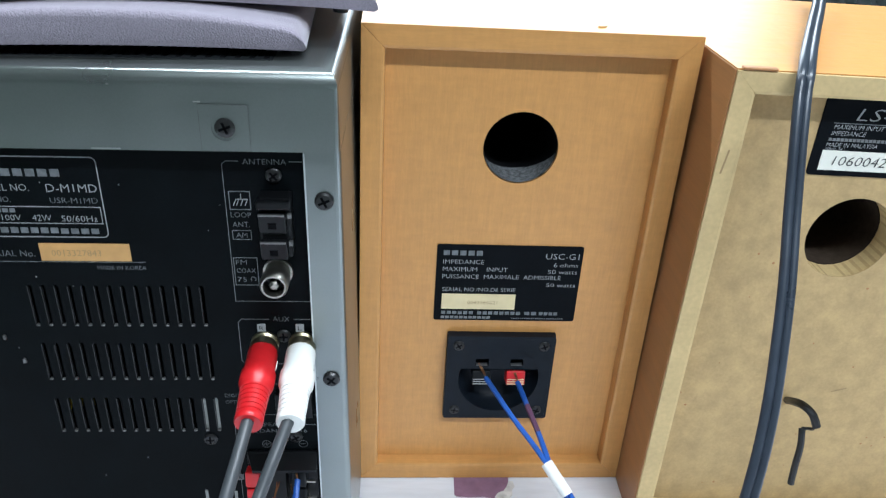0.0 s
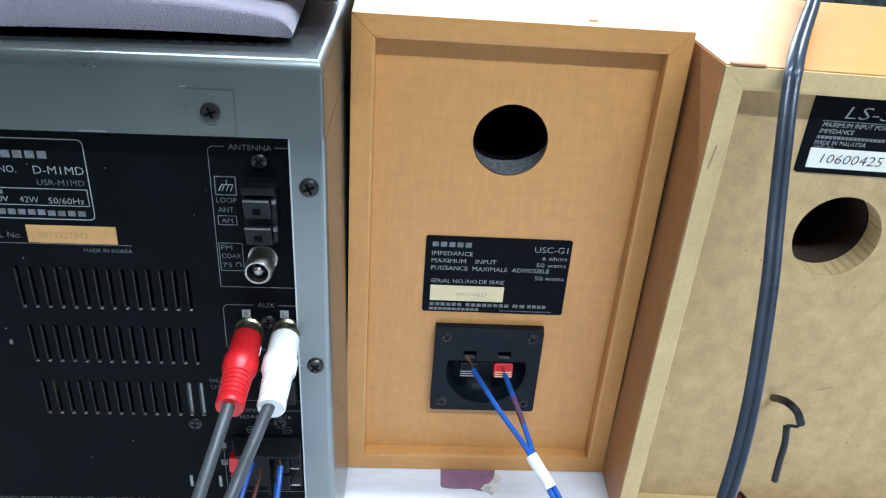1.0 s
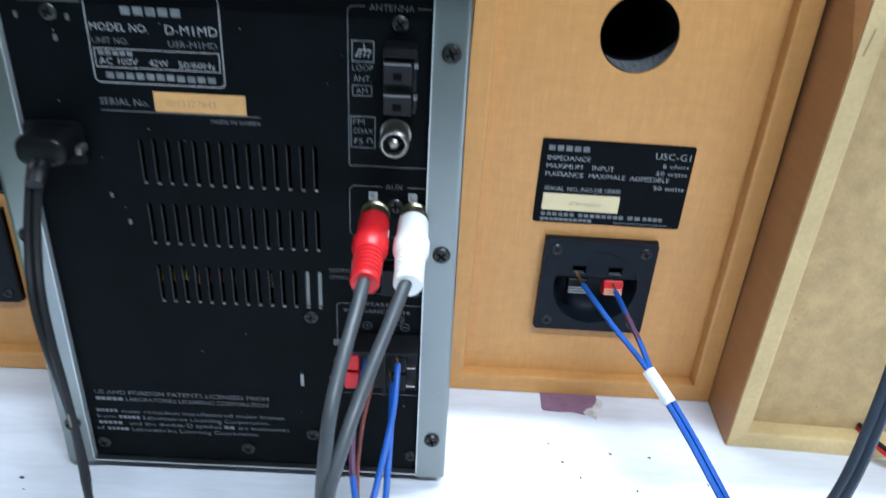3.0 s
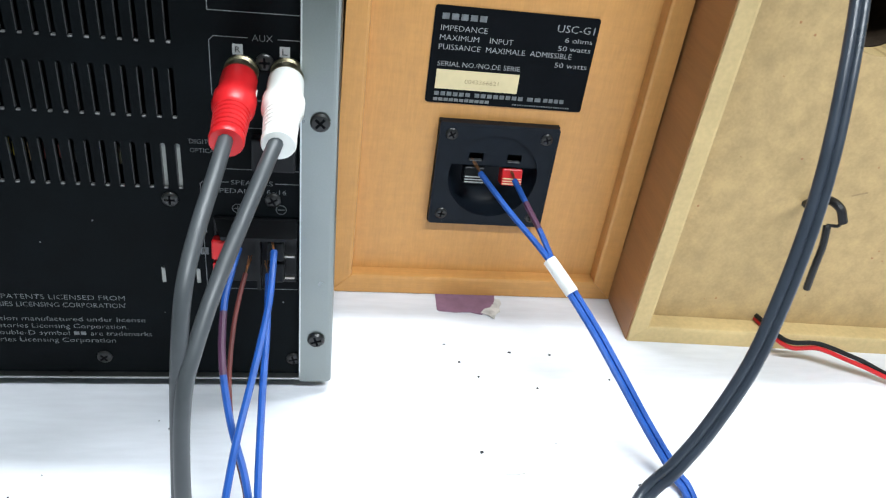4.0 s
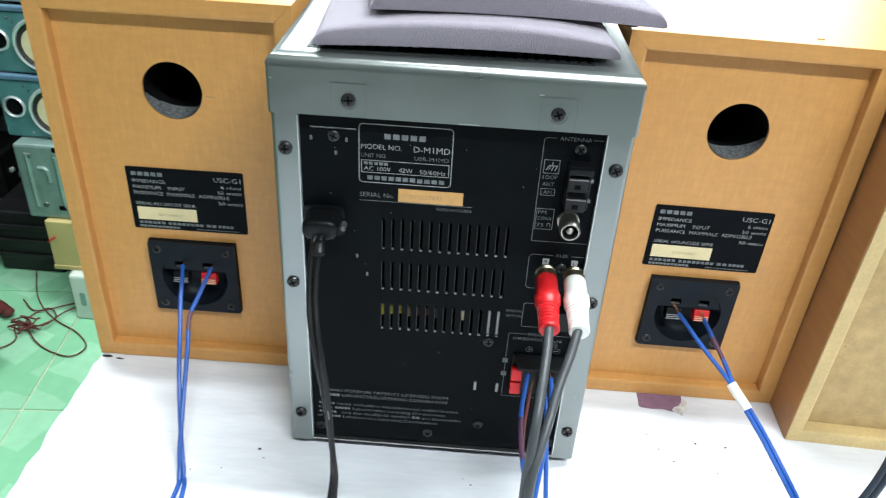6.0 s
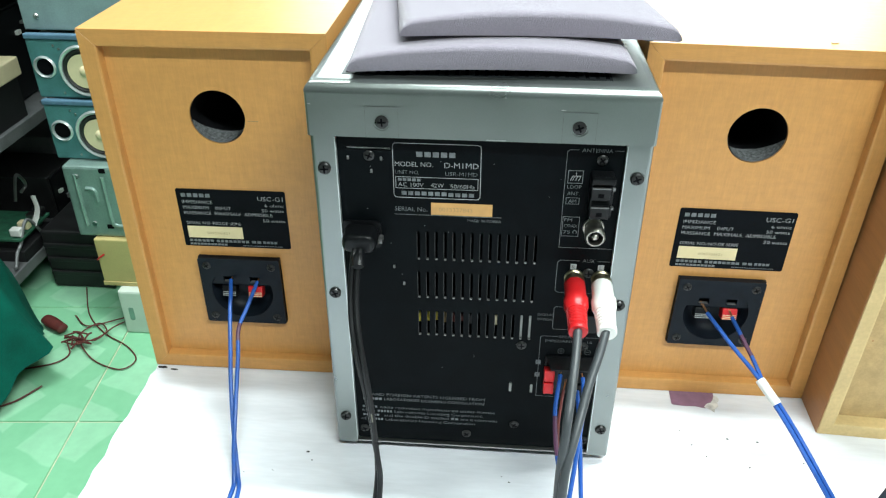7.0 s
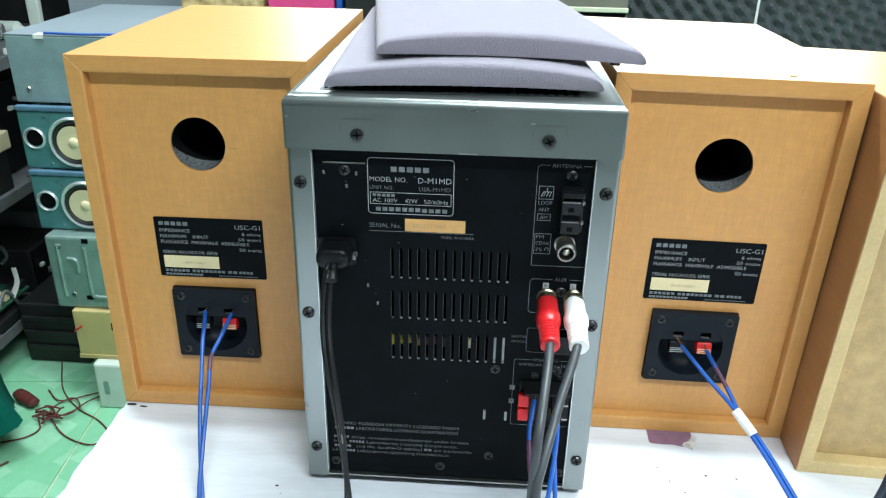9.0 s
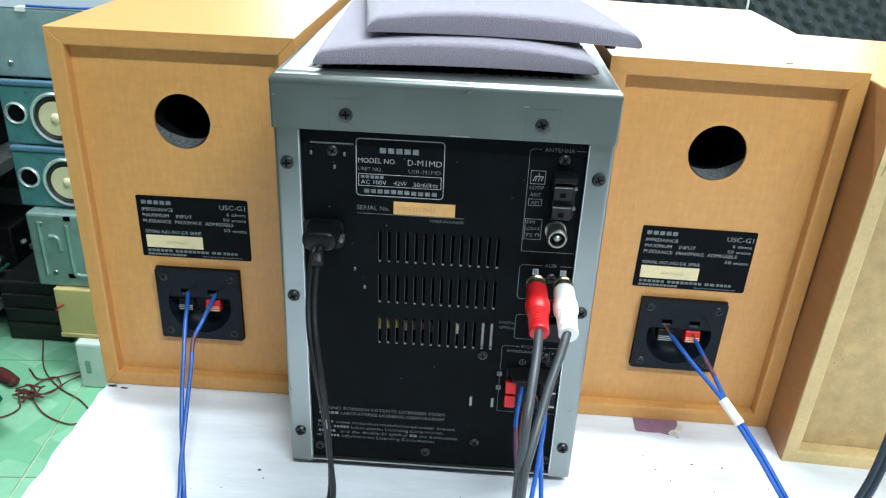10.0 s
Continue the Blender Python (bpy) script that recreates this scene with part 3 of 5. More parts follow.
def bookshelf_speaker(m):
    sp = thing("bookshelf_speaker", "maple veneered bookshelf speaker seen from its back", "speaker", m, "pair of maple speakers")
    e = 0.00005
    part("top_panel", prism([(e, SH), (SW - e, SH), (SW - RIM - e, SH - RIM), (RIM + e, SH - RIM)], 0, SD), WOOD_SIDE, sp)
    part("bottom_panel", prism([(e, 0), (SW - e, 0), (SW - RIM - e, RIM), (RIM + e, RIM)], 0, SD), WOOD_SIDE, sp)
    part("side_panel", prism([(0, e), (0, SH - e), (RIM, SH - RIM - e), (RIM, RIM + e)], 0, SD), WOOD, sp)
    part("side_panel", prism([(SW, e), (SW, SH - e), (SW - RIM, SH - RIM - e), (SW - RIM, RIM + e)], 0, SD), WOOD, sp)
    pc = (SW / 2, 0.2020, 0.0181)
    part("back_panel", plate(rect(RIM, SW - RIM, RIM, SH - RIM), [circle(*pc, 36), circle(SW / 2, 0.0700, 0.0245, 28)], IN, 0.009), WOOD, sp)
    bm = lathe([(pc[2] - 0.0002, -0.0016), (pc[2] - 0.0003, -0.075), (pc[2] - 0.001, -0.09)], 32, m=at(pc[0], IN, pc[1]), cap=False)
    bmesh.ops.reverse_faces(bm, faces=bm.faces[:])
    tube_part = part("port_tube", bm, TUBE_DARK, sp, "dark port tube with dust on its lower lip", True)
    bm = bmesh.new()
    arc = [radians(-172 + 164 * k / 20) for k in range(21)]
    rows = [[bm.verts.new((pc[0] + (pc[2] - 0.0006) * math.cos(q), IN + 0.0004 + dep * (0.1 + 0.9 * math.sin(math.pi * k / 20)) * (1 + 0.05 * noise.noise(Vector((k * 0.4, 3.1, 0.0)))), pc[1] + (pc[2] - 0.0006) * math.sin(q)))
             for k, q in enumerate(arc)] for dep in (0.0, 0.006, 0.012, 0.019)]
    for p, q in zip(rows, rows[1:]):
        for k in range(20):
            bm.faces.new((p[k], p[k + 1], q[k + 1], q[k]))
    part("dust_film", bm, DUST, tube_part, "grey dust lying in the port", True)
    # near-black sheet closing the port, in place of the shade inside
    part("shade_backing", box(RIM, SW - RIM, IN + 0.095, IN + 0.1, RIM, SH - RIM), DARK, sp)
    part("front_baffle", box(RIM, SW - RIM, SD - 0.016, SD - 0.002, RIM, SH - RIM), BLACK, sp)
    terminal_cup(sp, IN)
    maker_label(sp, IN)
    return sp


speaker = bookshelf_speaker(pose(0.0881, 0.0750, 0.0026, 0, 1.2, 0.9))
left_speaker = copy_thing(speaker, pose(-0.2462, 0.0737, 0.0030, 0, 0, 0.3))

bm = box(-0.0035, 0.0035, -0.00015, 0.0001, -0.0002, 0.0002)
bm.transform(Matrix.Translation((SW / 2 + 0.0230, IN, 0.2000)))
part("scratch", bm, STICKER_INK, left_speaker)

# ---- receiver ----
UX, UD, UZ0, UZB, UZT = 0.0897, 0.285, 0.0085, 0.2325, 0.2617
unit = thing("stereo_receiver", "silver and black mini stereo receiver seen from its back", "stereo receiver")
COLX = 0.0763


def cap_cover():
    """The top cover: a shallow lid with round top edges."""
    bm = box(-UX, UX, -0.0042, UD, UZB, UZT)
    top = [e for e in bm.edges if all(v.co.z > UZT - 1e-6 for v in e.verts)]
    bmesh.ops.bevel(bm, geom=top, offset=0.0060, segments=6, affect="EDGES", profile=0.5)
    ends = [e for e in bm.edges if abs(e.verts[0].co.x - e.verts[1].co.x) < 1e-6 and abs(e.verts[0].co.y - e.verts[1].co.y) < 1e-6]
    bmesh.ops.bevel(bm, geom=ends, offset=0.0015, segments=2, affect="EDGES", profile=0.5)
    return bm


cover = part("top_cover", cap_cover(), SILVER, unit, "silver painted metal top cover", True)
cm = cover.data
flat = {q.index for q in cm.polygons if q.area > 0.002}
use = {e for q in cm.polygons if q.index in flat for e in q.edge_keys}
for e in cm.edges:
    if tuple(sorted(e.vertices)) in use:
        e.use_edge_sharp = True
for s in (-1, 1):
    x0, x1 = sorted((s * COLX, s * UX))
    bm = box(x0, x1, 0, UD, UZ0, UZB - 0.0006)
    turned = [e for e in bm.edges if all(abs(v.co.x - s * UX) < 1e-6 and v.co.y < 1e-6 for v in e.verts)]
    bmesh.ops.bevel(bm, geom=turned, offset=0.0024, segments=4, affect="EDGES", profile=0.5)
    side = part("side_cover", bm, SILVER, unit, "silver painted side panel")
    # bare sheet edge; its bright colour also stands for the highlight along it
    part("bare_lit_edge", box(s * COLX - 0.00028, s * COLX + 0.00028, -0.0004, 0.0027, UZ0 + 0.003, UZB - 0.002), RING, side, "bare sheet edge with its highlight painted in")
    for z in (0.212, 0.1305, 0.032):
        screw(unit, s * 0.083, -0.0002, z, 0.0036)
    xs = s * 0.0502
    part("cover_tab", plate(rect(xs - 0.0085, xs + 0.0085, UZB + 0.0002, 0.2495, 0.0008), [circle(xs, 0.2412, 0.0046, 20)], -0.0047, 0.0008), SILVER, unit)
    outline(rect(xs - 0.0085, xs + 0.0085, UZB + 0.0004, 0.2495), 0.00016, -0.00478, LIP, unit, "tab_edge")
    part("screw_well", lathe([(0.0046, -0.004), (0.0046, -0.0003), (0.0040, -0.0003)], 20, m=at(xs, -0.0043, 0.2412), cap=False), SCREW, unit)
    screw(unit, xs, -0.0043, 0.2412, 0.0036, SCREW, 0.0008)

SLOTS = [(-0.0333 + k * 0.00510, z0, z1) for z0, z1 in ((0.1545, 0.1732), (0.1278, 0.1460), (0.1000, 0.1180)) for k in range(14)]
slots = [rect(x - 0.0009, x + 0.0009, z0, z1, 0.0008, 2) for x, z0, z1 in SLOTS]
extra = [rect(0.0228, 0.0244, 0.057, 0.0655, 0.0006, 2), rect(0.0360, 0.0376, 0.057, 0.0645, 0.0006, 2), rect(-0.071, -0.0475, 0.2222, 0.2236)]
panel = part("back_panel", plate(rect(-COLX, COLX, UZ0 + 0.002, UZB - 0.0005), slots + extra, 0.0030, 0.0010), BLACK, unit, "matt black rear panel with vent slots")
# near-black block standing in for the unlit interior behind the slots
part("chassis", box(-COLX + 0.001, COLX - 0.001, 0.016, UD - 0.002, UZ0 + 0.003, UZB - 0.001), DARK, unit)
part("bottom_lip", box(-COLX, COLX, -0.0004, 0.0029, UZ0 + 0.0012, UZ0 + 0.0023, 0.0003), STEEL, unit)
part("bottom_plate", box(-COLX, COLX, 0.0031, UD - 0.002, UZ0 - 0.001, UZ0 + 0.001), DARK, unit)
lips = bmesh.new()
for x, z0, z1 in SLOTS:
    box(x - 0.0007, x + 0.0008, 0.0025, 0.0042, z0 - 0.0001, z0 + 0.0006, 0.0002, 1, bm=lips)
tagged(part("slot_lip", lips, LIP, panel), kind="stuff")
# paler strips paint the light caught along each slot's left edge
edges = bmesh.new()
for x, z0, z1 in SLOTS:
    box(x - 0.00092, x - 0.00062, 0.00285, 0.0042, z0 + 0.001, z1 - 0.0006, bm=edges)
tagged(part("slot_edge", edges, SLOT_EDGE, panel), kind="stuff")
for x in (0.0279, 0.0330):
    part("white_bracket", box(x - 0.0008, x + 0.0008, 0.0043, 0.0052, 0.1005, 0.1178), DULL_WHITE, unit)
for k, mat in ((0, YELLOW), (1, YELLOW), (2, YELLOW), (3, STICKER_INK), (4, MAROON), (5, MAROON), (6, JUNK), (9, BRASS)):
    x = -0.0333 + k * 0.0051
    part("circuit_component", box(x - 0.0016, x + 0.0016, 0.008, 0.012, 0.106 + 0.0008 * (k % 3), 0.1135, 0.0005), mat, unit)
for x, z in ((-0.0475, 0.149), (-0.042, 0.1375), (-0.0705, 0.2175), (-0.0525, 0.2175), (-0.058, 0.2100)):
    part("stamped_tab", box(x - 0.0006, x + 0.0006, 0.0021, 0.0031, z - 0.0011, z + 0.0011, 0.0002, 1), LIP, unit)
for x, z in ((0.0288, 0.0955), (0.0275, 0.0295), (-0.0035, 0.0190), (-0.0715, 0.0190), (0.0735, 0.0190), (-0.0590, 0.2190), (0.0645, 0.2208), (0.0640, 0.1500), (0.066, 0.0965)):
    screw(unit, x, 0.0029, z, 0.0030, SCREW, 0.0012)
for sx in (-1, 1):
    for y in (0.02, 0.25):
        part("foot", lathe([(0.011, 0.0022), (0.012, 0.004), (0.012, UZ0)], 20, m=Matrix.Translation((sx * 0.076, y, 0))), RUBBER, unit)
# dark colour here paints the grille's shade and reflection on the slotted top
vent = part("top_vent", box(-0.072, 0.066, 0.0085, 0.255, UZT - 0.0008, UZT + 0.0002), VENT, unit, "slotted vent area in the top cover, darkened for the grille's shade")
for k in range(27):
    x = -0.0690 + k * 0.0051
    part("vent_slot", box(x - 0.0010, x + 0.0010, 0.0110, 0.040, UZT - 0.0006, UZT + 0.0004), DARK, vent)

for x in (0.0236, 0.0368):
    part("slot_tongue", box(x - 0.0008, x + 0.0008, 0.0036, 0.0050, 0.0572, 0.0640), DULL_WHITE, unit)
part("slit_bracket", box(-0.0712, -0.0473, 0.0041, 0.0050, 0.2215, 0.2232), STEEL, unit)
for x, z, w in ((0.0085, UZB + 0.0005, 0.0050), (0.0415, 0.2504, 0.0012), (0.0125, 0.2560, 0.0005), (-0.0872, 0.2500, 0.0008)):
    part("paint_chip", box(x - w, x + w, -0.00425, -0.0040, z - 0.00025, z + 0.00025), STEEL, unit)

# print on the rear panel
PY = 0.0028


def ptext(words, x, z, cap, wide, mat=INK, align="l"):
    text(words, x, PY, z, cap, wide, mat, panel, align)


outline(rect(-0.0462, 0.0010, 0.1945, 0.2268, 0.0020), 0.0004, PY, INK, panel)
mark_word(-0.0335, -0.0127, 0.2186, 0.2226, 5, PY, INK_DIM, panel)
ptext("MODEL NO.", -0.0452, 0.2133, 0.0028, 0.0205)
ptext("D-M1MD", -0.0185, 0.2130, 0.0033, 0.0183)
ptext("UNIT NO.", -0.0452, 0.2088, 0.0022, 0.0130, INK_DIM)
ptext("USR-M1MD", -0.0180, 0.2085, 0.0023, 0.0173, INK_DIM)
outline(rect(-0.0450, -0.0003, 0.2002, 0.2070), 0.0003, PY, INK, panel)
mark_word(-0.0437, -0.0315, 0.2043, 0.2065, 5, PY, INK_DIM, panel)
ptext("AC 100V", -0.0437, 0.2012, 0.0025, 0.0138)
ptext("42W", -0.0258, 0.2012, 0.0025, 0.0070)
ptext("50/60Hz", -0.0152, 0.2010, 0.0025, 0.0133)
mark_word(-0.0420, -0.0173, 0.1957, 0.1988, 7, PY, INK_DIM, panel)
mark_word(-0.0163, -0.0023, 0.1955, 0.1985, 4, PY, INK_DIM, panel)
ptext("SERIAL No.", -0.0460, 0.1860, 0.0027, 0.0180, INK_DIM)
outline([(-0.0460, 0.1838), (0.0130, 0.1838)], 0.0003, PY, INK_DIM, panel, closed=False)
old = part("serial_sticker", plate(rect(-0.0258, 0.0080, 0.1843, 0.1918), [], PY - 0.0002, 0.0003), STICKER_OLD, panel)
text("0013327843", -0.0215, PY - 0.0003, 0.1865, 0.0026, 0.0185, STICKER_INK, old)
ptext("MADE IN KOREA", -0.0055, 0.1805, 0.0017, 0.0185, INK_DIM)
outline([(0.0752, 0.2262), (0.0705, 0.2262)], 0.0003, PY, INK_DIM, panel, closed=False)
ptext("ANTENNA", 0.0536, 0.2250, 0.0022, 0.0158, INK_DIM)
outline([(0.0520, 0.2262), (0.0475, 0.2262), (0.0460, 0.2250), (0.0460, 0.1665), (0.0755, 0.1665)], 0.0003, PY, INK_DIM, panel, closed=False)
outline(rect(0.0475, 0.0552, 0.2068, 0.2142), 0.0004, PY, INK_DIM, panel)
outline([(0.0488, 0.2085), (0.0500, 0.2110), (0.0540, 0.2110)], 0.0004, PY, INK, panel, closed=False)
for k in range(3):
    outline([(0.0500 + k * 0.0016, 0.2085), (0.0510 + k * 0.0016, 0.2110)], 0.0003, PY, INK, panel, closed=False)
outline([(0.0518, 0.2110), (0.0518, 0.2130)], 0.0003, PY, INK, panel, closed=False)
ptext("LOOP", 0.0475, 0.2035, 0.0022, 0.0075, INK_DIM)
ptext("ANT.", 0.0478, 0.1995, 0.0022, 0.0065, INK_DIM)
outline(rect(0.0475, 0.0545, 0.1942, 0.1980), 0.0003, PY, INK_DIM, panel)
ptext("AM", 0.0488, 0.1950, 0.0021, 0.0042, INK_DIM)
outline(rect(0.0468, 0.0558, 0.1740, 0.1862), 0.0003, PY, INK_DIM, panel)
ptext("FM", 0.0476, 0.1832, 0.0021, 0.0042, INK_DIM)
ptext("COAX", 0.0476, 0.1795, 0.0021, 0.0074, INK_DIM)
ptext("75", 0.0476, 0.1755, 0.0021, 0.0036, INK_DIM)
outline(circle(0.0538, 0.1767, 0.0010, 8, radians(-50), radians(230), True), 0.0003, PY, INK_DIM, panel, closed=False)
outline([(0.0755, 0.1580), (0.0685, 0.1580)], 0.0003, PY, INK_DIM, panel, closed=False)
ptext("AUX", 0.0600, 0.1570, 0.0023, 0.0068, INK_DIM)
outline([(0.0585, 0.1580), (0.0475, 0.1580), (0.0460, 0.1565), (0.0460, 0.1375), (0.0475, 0.1360), (0.0755, 0.1360)], 0.0003, PY, INK_DIM, panel, closed=False)
for x, ch in ((0.0535, "R"), (0.0690, "L")):
    bars([(x, x + 0.0034)], PY, 0.1521, 0.1557, INK, panel, "marker")
    text(ch, x + 0.0009, PY - 0.0003, 0.1529, 0.0022, 0.0017, BLACK_INK, panel)
ptext("DIGITAL", 0.0372, 0.1185, 0.0018, 0.0095, INK_DIM)
ptext("OPTICAL", 0.0372, 0.1150, 0.0018, 0.0095, INK_DIM)
outline([(0.0755, 0.1255), (0.0475, 0.1255), (0.0465, 0.1245), (0.0465, 0.1100), (0.0475, 0.1090), (0.0755, 0.1090)], 0.0003, PY, INK_DIM, panel, closed=False)
outline([(0.0500, 0.1035), (0.0410, 0.1035), (0.0400, 0.1025), (0.0400, 0.0555), (0.0755, 0.0555)], 0.0003, PY, INK_DIM, panel, closed=False)
outline([(0.0755, 0.1035), (0.0670, 0.1035)], 0.0003, PY, INK_DIM, panel, closed=False)
ptext("SPEAKERS", 0.0510, 0.1025, 0.0020, 0.0150, INK_DIM)
ptext("IMPEDANCE 6~16", 0.0430, 0.0990, 0.0020, 0.0280, INK_DIM)
for x, sign in ((0.0530, 1), (0.0690, 0)):
    outline(circle(x, 0.0925, 0.0019, 16), 0.0003, PY, INK_DIM, panel)
    outline([(x - 0.0011, 0.0925), (x + 0.0011, 0.0925)], 0.0003, PY, INK_DIM, panel, closed=False)
    if sign:
        outline([(x, 0.0914), (x, 0.0936)], 0.0003, PY, INK_DIM, panel, closed=False)
for z, ch in ((0.0815, "L"), (0.0715, "R")):
    bars([(0.0383, 0.0413)], PY, z, z + 0.0032, INK_DIM, panel, "marker")
    text(ch, 0.0391, PY - 0.0003, z + 0.0006, 0.0020, 0.0014, BLACK_INK, panel)
ptext("US AND FOREIGN PATENTS LICENSED FROM", -0.0712, 0.0482, 0.0023, 0.0790, INK_DIM)
bars(block_word(-0.0712, -0.0592, 5, 0.25), PY, 0.0443, 0.0467, INK_DIM, panel, "maker_mark")
ptext("LABORATORIES LICENSING CORPORATION", -0.0575, 0.0444, 0.0023, 0.0648, INK_DIM)
bars(block_word(-0.0720, -0.0625, 5, 0.3), PY, 0.0374, 0.0396, INK_DIM, panel, "maker_mark")
ptext("noise reduction manufactured under license", -0.0605, 0.0374, 0.0023, 0.0750, INK_DIM)
ptext("from", -0.0725, 0.0338, 0.0023, 0.0085, INK_DIM)
bars(block_word(-0.0622, -0.0527, 5, 0.3), PY, 0.0338, 0.0360, INK_DIM, panel, "maker_mark")
ptext("Laboratories Licensing Corporation.", -0.0510, 0.0338, 0.0023, 0.0585, INK_DIM)
bars(block_word(-0.0720, -0.0615, 5, 0.3), PY, 0.0302, 0.0324, INK_DIM, panel, "maker_mark")
ptext("and the double-D symbol", -0.0580, 0.0302, 0.0023, 0.0425, INK_DIM)
bars([(-0.0138, -0.0118), (-0.0112, -0.0092)], PY, 0.0302, 0.0324, INK_DIM, panel, "maker_mark")
ptext("are trademarks", -0.0075, 0.0302, 0.0023, 0.0240, INK_DIM)
ptext("of", -0.0735, 0.0266, 0.0023, 0.0035, INK_DIM)
bars(block_word(-0.0685, -0.0590, 5, 0.3), PY, 0.0266, 0.0288, INK_DIM, panel, "maker_mark")
ptext("Laboratories Licensing Corporation", -0.0572, 0.0266, 0.0023, 0.0590, INK_DIM)
rng = random.Random(17)
for k in range(22):
    x, z, q = rng.uniform(-0.070, 0.070), rng.uniform(0.02, 0.225), rng.uniform(0.00012, 0.00030)
    part("dust_speck", box(x - q, x + q, PY - 0.0001, PY + 0.0001, z - q, z + q), INK_DIM, panel)

# sockets
loop = part("loop_terminal", box(0.0592, 0.0712, -0.0050, 0.0030, 0.1905, 0.2150, 0.0010), PLASTIC, unit, "black loop aerial terminal")
part("ledge", box(0.0592, 0.0712, -0.0085, -0.0051, 0.2118, 0.2150, 0.0006), PLASTIC, loop)
for z in (0.2062, 0.1950):
    turn = Matrix.Translation((0.0645, -0.0050, z)) @ Matrix.Rotation(radians(12), 4, "X")
    bm = box(-0.0050, 0.0050, -0.0024, 0.0, -0.0044, 0.0040, 0.0005)
    bm.transform(turn)
    lever = part("clamp_lever", bm, PLASTIC, loop)
    bm = box(-0.0016, 0.0014, -0.0026, -0.0022, -0.0022, 0.0004)
    bm.transform(turn)
    part("wire_hole", bm, DARK, lever)
    bm = box(-0.0048, 0.0046, -0.0027, -0.0020, 0.0036, 0.0042)
    bm.transform(turn)
    part("lever_edge", bm, LIP, lever)
    part("contact_spring", box(0.0702, 0.0716, -0.0074, -0.0056, z + 0.0018, z + 0.0034), LIP, loop)
coax = part("aerial_socket", lathe([(0.0058, 0), (0.0058, 0.0015), (0.0050, 0.0015), (0.0050, 0.0060), (0.0054, 0.0066), (0.0054, 0.0122), (0.0047, 0.0132), (0.0041, 0.0132), (0.0039, 0.004)], 28,
                                   m=at(0.0637, 0.0030, 0.1805), cap=False), NICKEL, unit, "nickel plated aerial socket", True)
part("socket_insulator", lathe([(0.0036, 0.003), (0.0036, 0.0090), (0.0014, 0.0090), (0.0014, 0.0110), (0.0010, 0.0112)], 18, m=at(0.0637, 0.0030, 0.1805)), PLASTIC, coax)
part("centre_pin", lathe([(0.0022, 0.0090), (0.0020, 0.0118), (0.0010, 0.0126)], 6, m=at(0.0637, 0.0030, 0.1805)), NICKEL, coax, smooth=True)
opt = part("optical_socket", box(0.0590, 0.0745, -0.0020, 0.0030, 0.1105, 0.1235, 0.0008), PLASTIC, unit)
for x in (0.0562, 0.0715):
    part("phono_jack", lathe([(0.0058, 0), (0.0058, 0.0012), (0.0050, 0.0020), (0.0050, 0.0060)], 24, m=at(x, 0.0030, 0.1464)), BRASS, unit, "gold plated phono jack", True)
term = part("speaker_terminal", box(0.0440, 0.0752, 0.0012, 0.0032, 0.0600, 0.0890, 0.0008), PLASTIC, unit, "black spring clip speaker terminal")
bm = bmesh.new()
hood = [bm.verts.new(p) for p in ((0.0445, 0.0012, 0.0885), (0.0752, 0.0012, 0.0885), (0.0752, -0.0060, 0.0850), (0.0475, -0.0060, 0.0850))]
bm.faces.new(hood)
r = bmesh.ops.extrude_face_region(bm, geom=bm.faces[:])
bmesh.ops.translate(bm, verts=[g for g in r["geom"] if isinstance(g, bmesh.types.BMVert)], vec=(0, 0, -0.0014))
bmesh.ops.recalc_face_normals(bm, faces=bm.faces[:])
part("hood", bm, PLASTIC, term)
part("divider", box(0.0602, 0.0616, -0.0050, 0.0012, 0.0605, 0.0845), PLASTIC, term)
for z in (0.0772, 0.0672):
    for x, mat in ((0.0468, RED), (0.0672, PLASTIC)):
        bm = box(-0.0032, 0.0032, -0.0060, 0.0, -0.0040, 0.0040, 0.0008)
        bm.transform(Matrix.Translation((x, 0.0012, z)) @ Matrix.Rotation(radians(-10), 4, "X"))
        part("clip_lever", bm, mat, term, "red spring clip" if mat is RED else "black spring clip")
    part("clip_spring", box(0.0705, 0.0742, -0.0022, -0.0010, z - 0.0030, z - 0.0022), NICKEL, term)

# ---- tall speaker of another make ----
KX, KY, KW, KD, KH = 0.2402, 0.0422, 0.185, 0.185, 0.2545
ks = thing("fibreboard_speaker", "old cherry vinyl speaker with bare fibreboard back and scuffed edges", "speaker", pose(KX, KY, -0.0010, 0, 1.68, -1.2))
KR, KI = 0.0098, 0.0105
for nm, pts in (("top_panel", [(0, KH), (KW, KH), (KW - KR, KH - KR), (KR, KH - KR)]), ("bottom_panel", [(0, 0), (KW, 0), (KW - KR, KR), (KR, KR)]),
                ("side_panel", [(0, 0), (0, KH), (KR, KH - KR), (KR, KR)]), ("side_panel", [(KW, 0), (KW, KH), (KW - KR, KH - KR), (KW - KR, KR)])):
    part(nm, prism(pts, 0, KD), MDF_EDGE, ks, "bare fibreboard edge")
part("side_skin", box(-0.0006, -0.0001, 0.0008, KD, 0.0004, KH), CHERRY, ks, "cherry brown vinyl skin")
part("side_skin", box(KW + 0.0001, KW + 0.0006, 0.0008, KD, 0.0004, KH), CHERRY, ks, "cherry brown vinyl skin")
part("top_skin", box(0, KW, 0.0010, KD, KH + 0.0001, KH + 0.0006), WOOD_SIDE, ks, "pale wood vinyl skin")
kp = (0.0755, 0.1762, 0.0206)
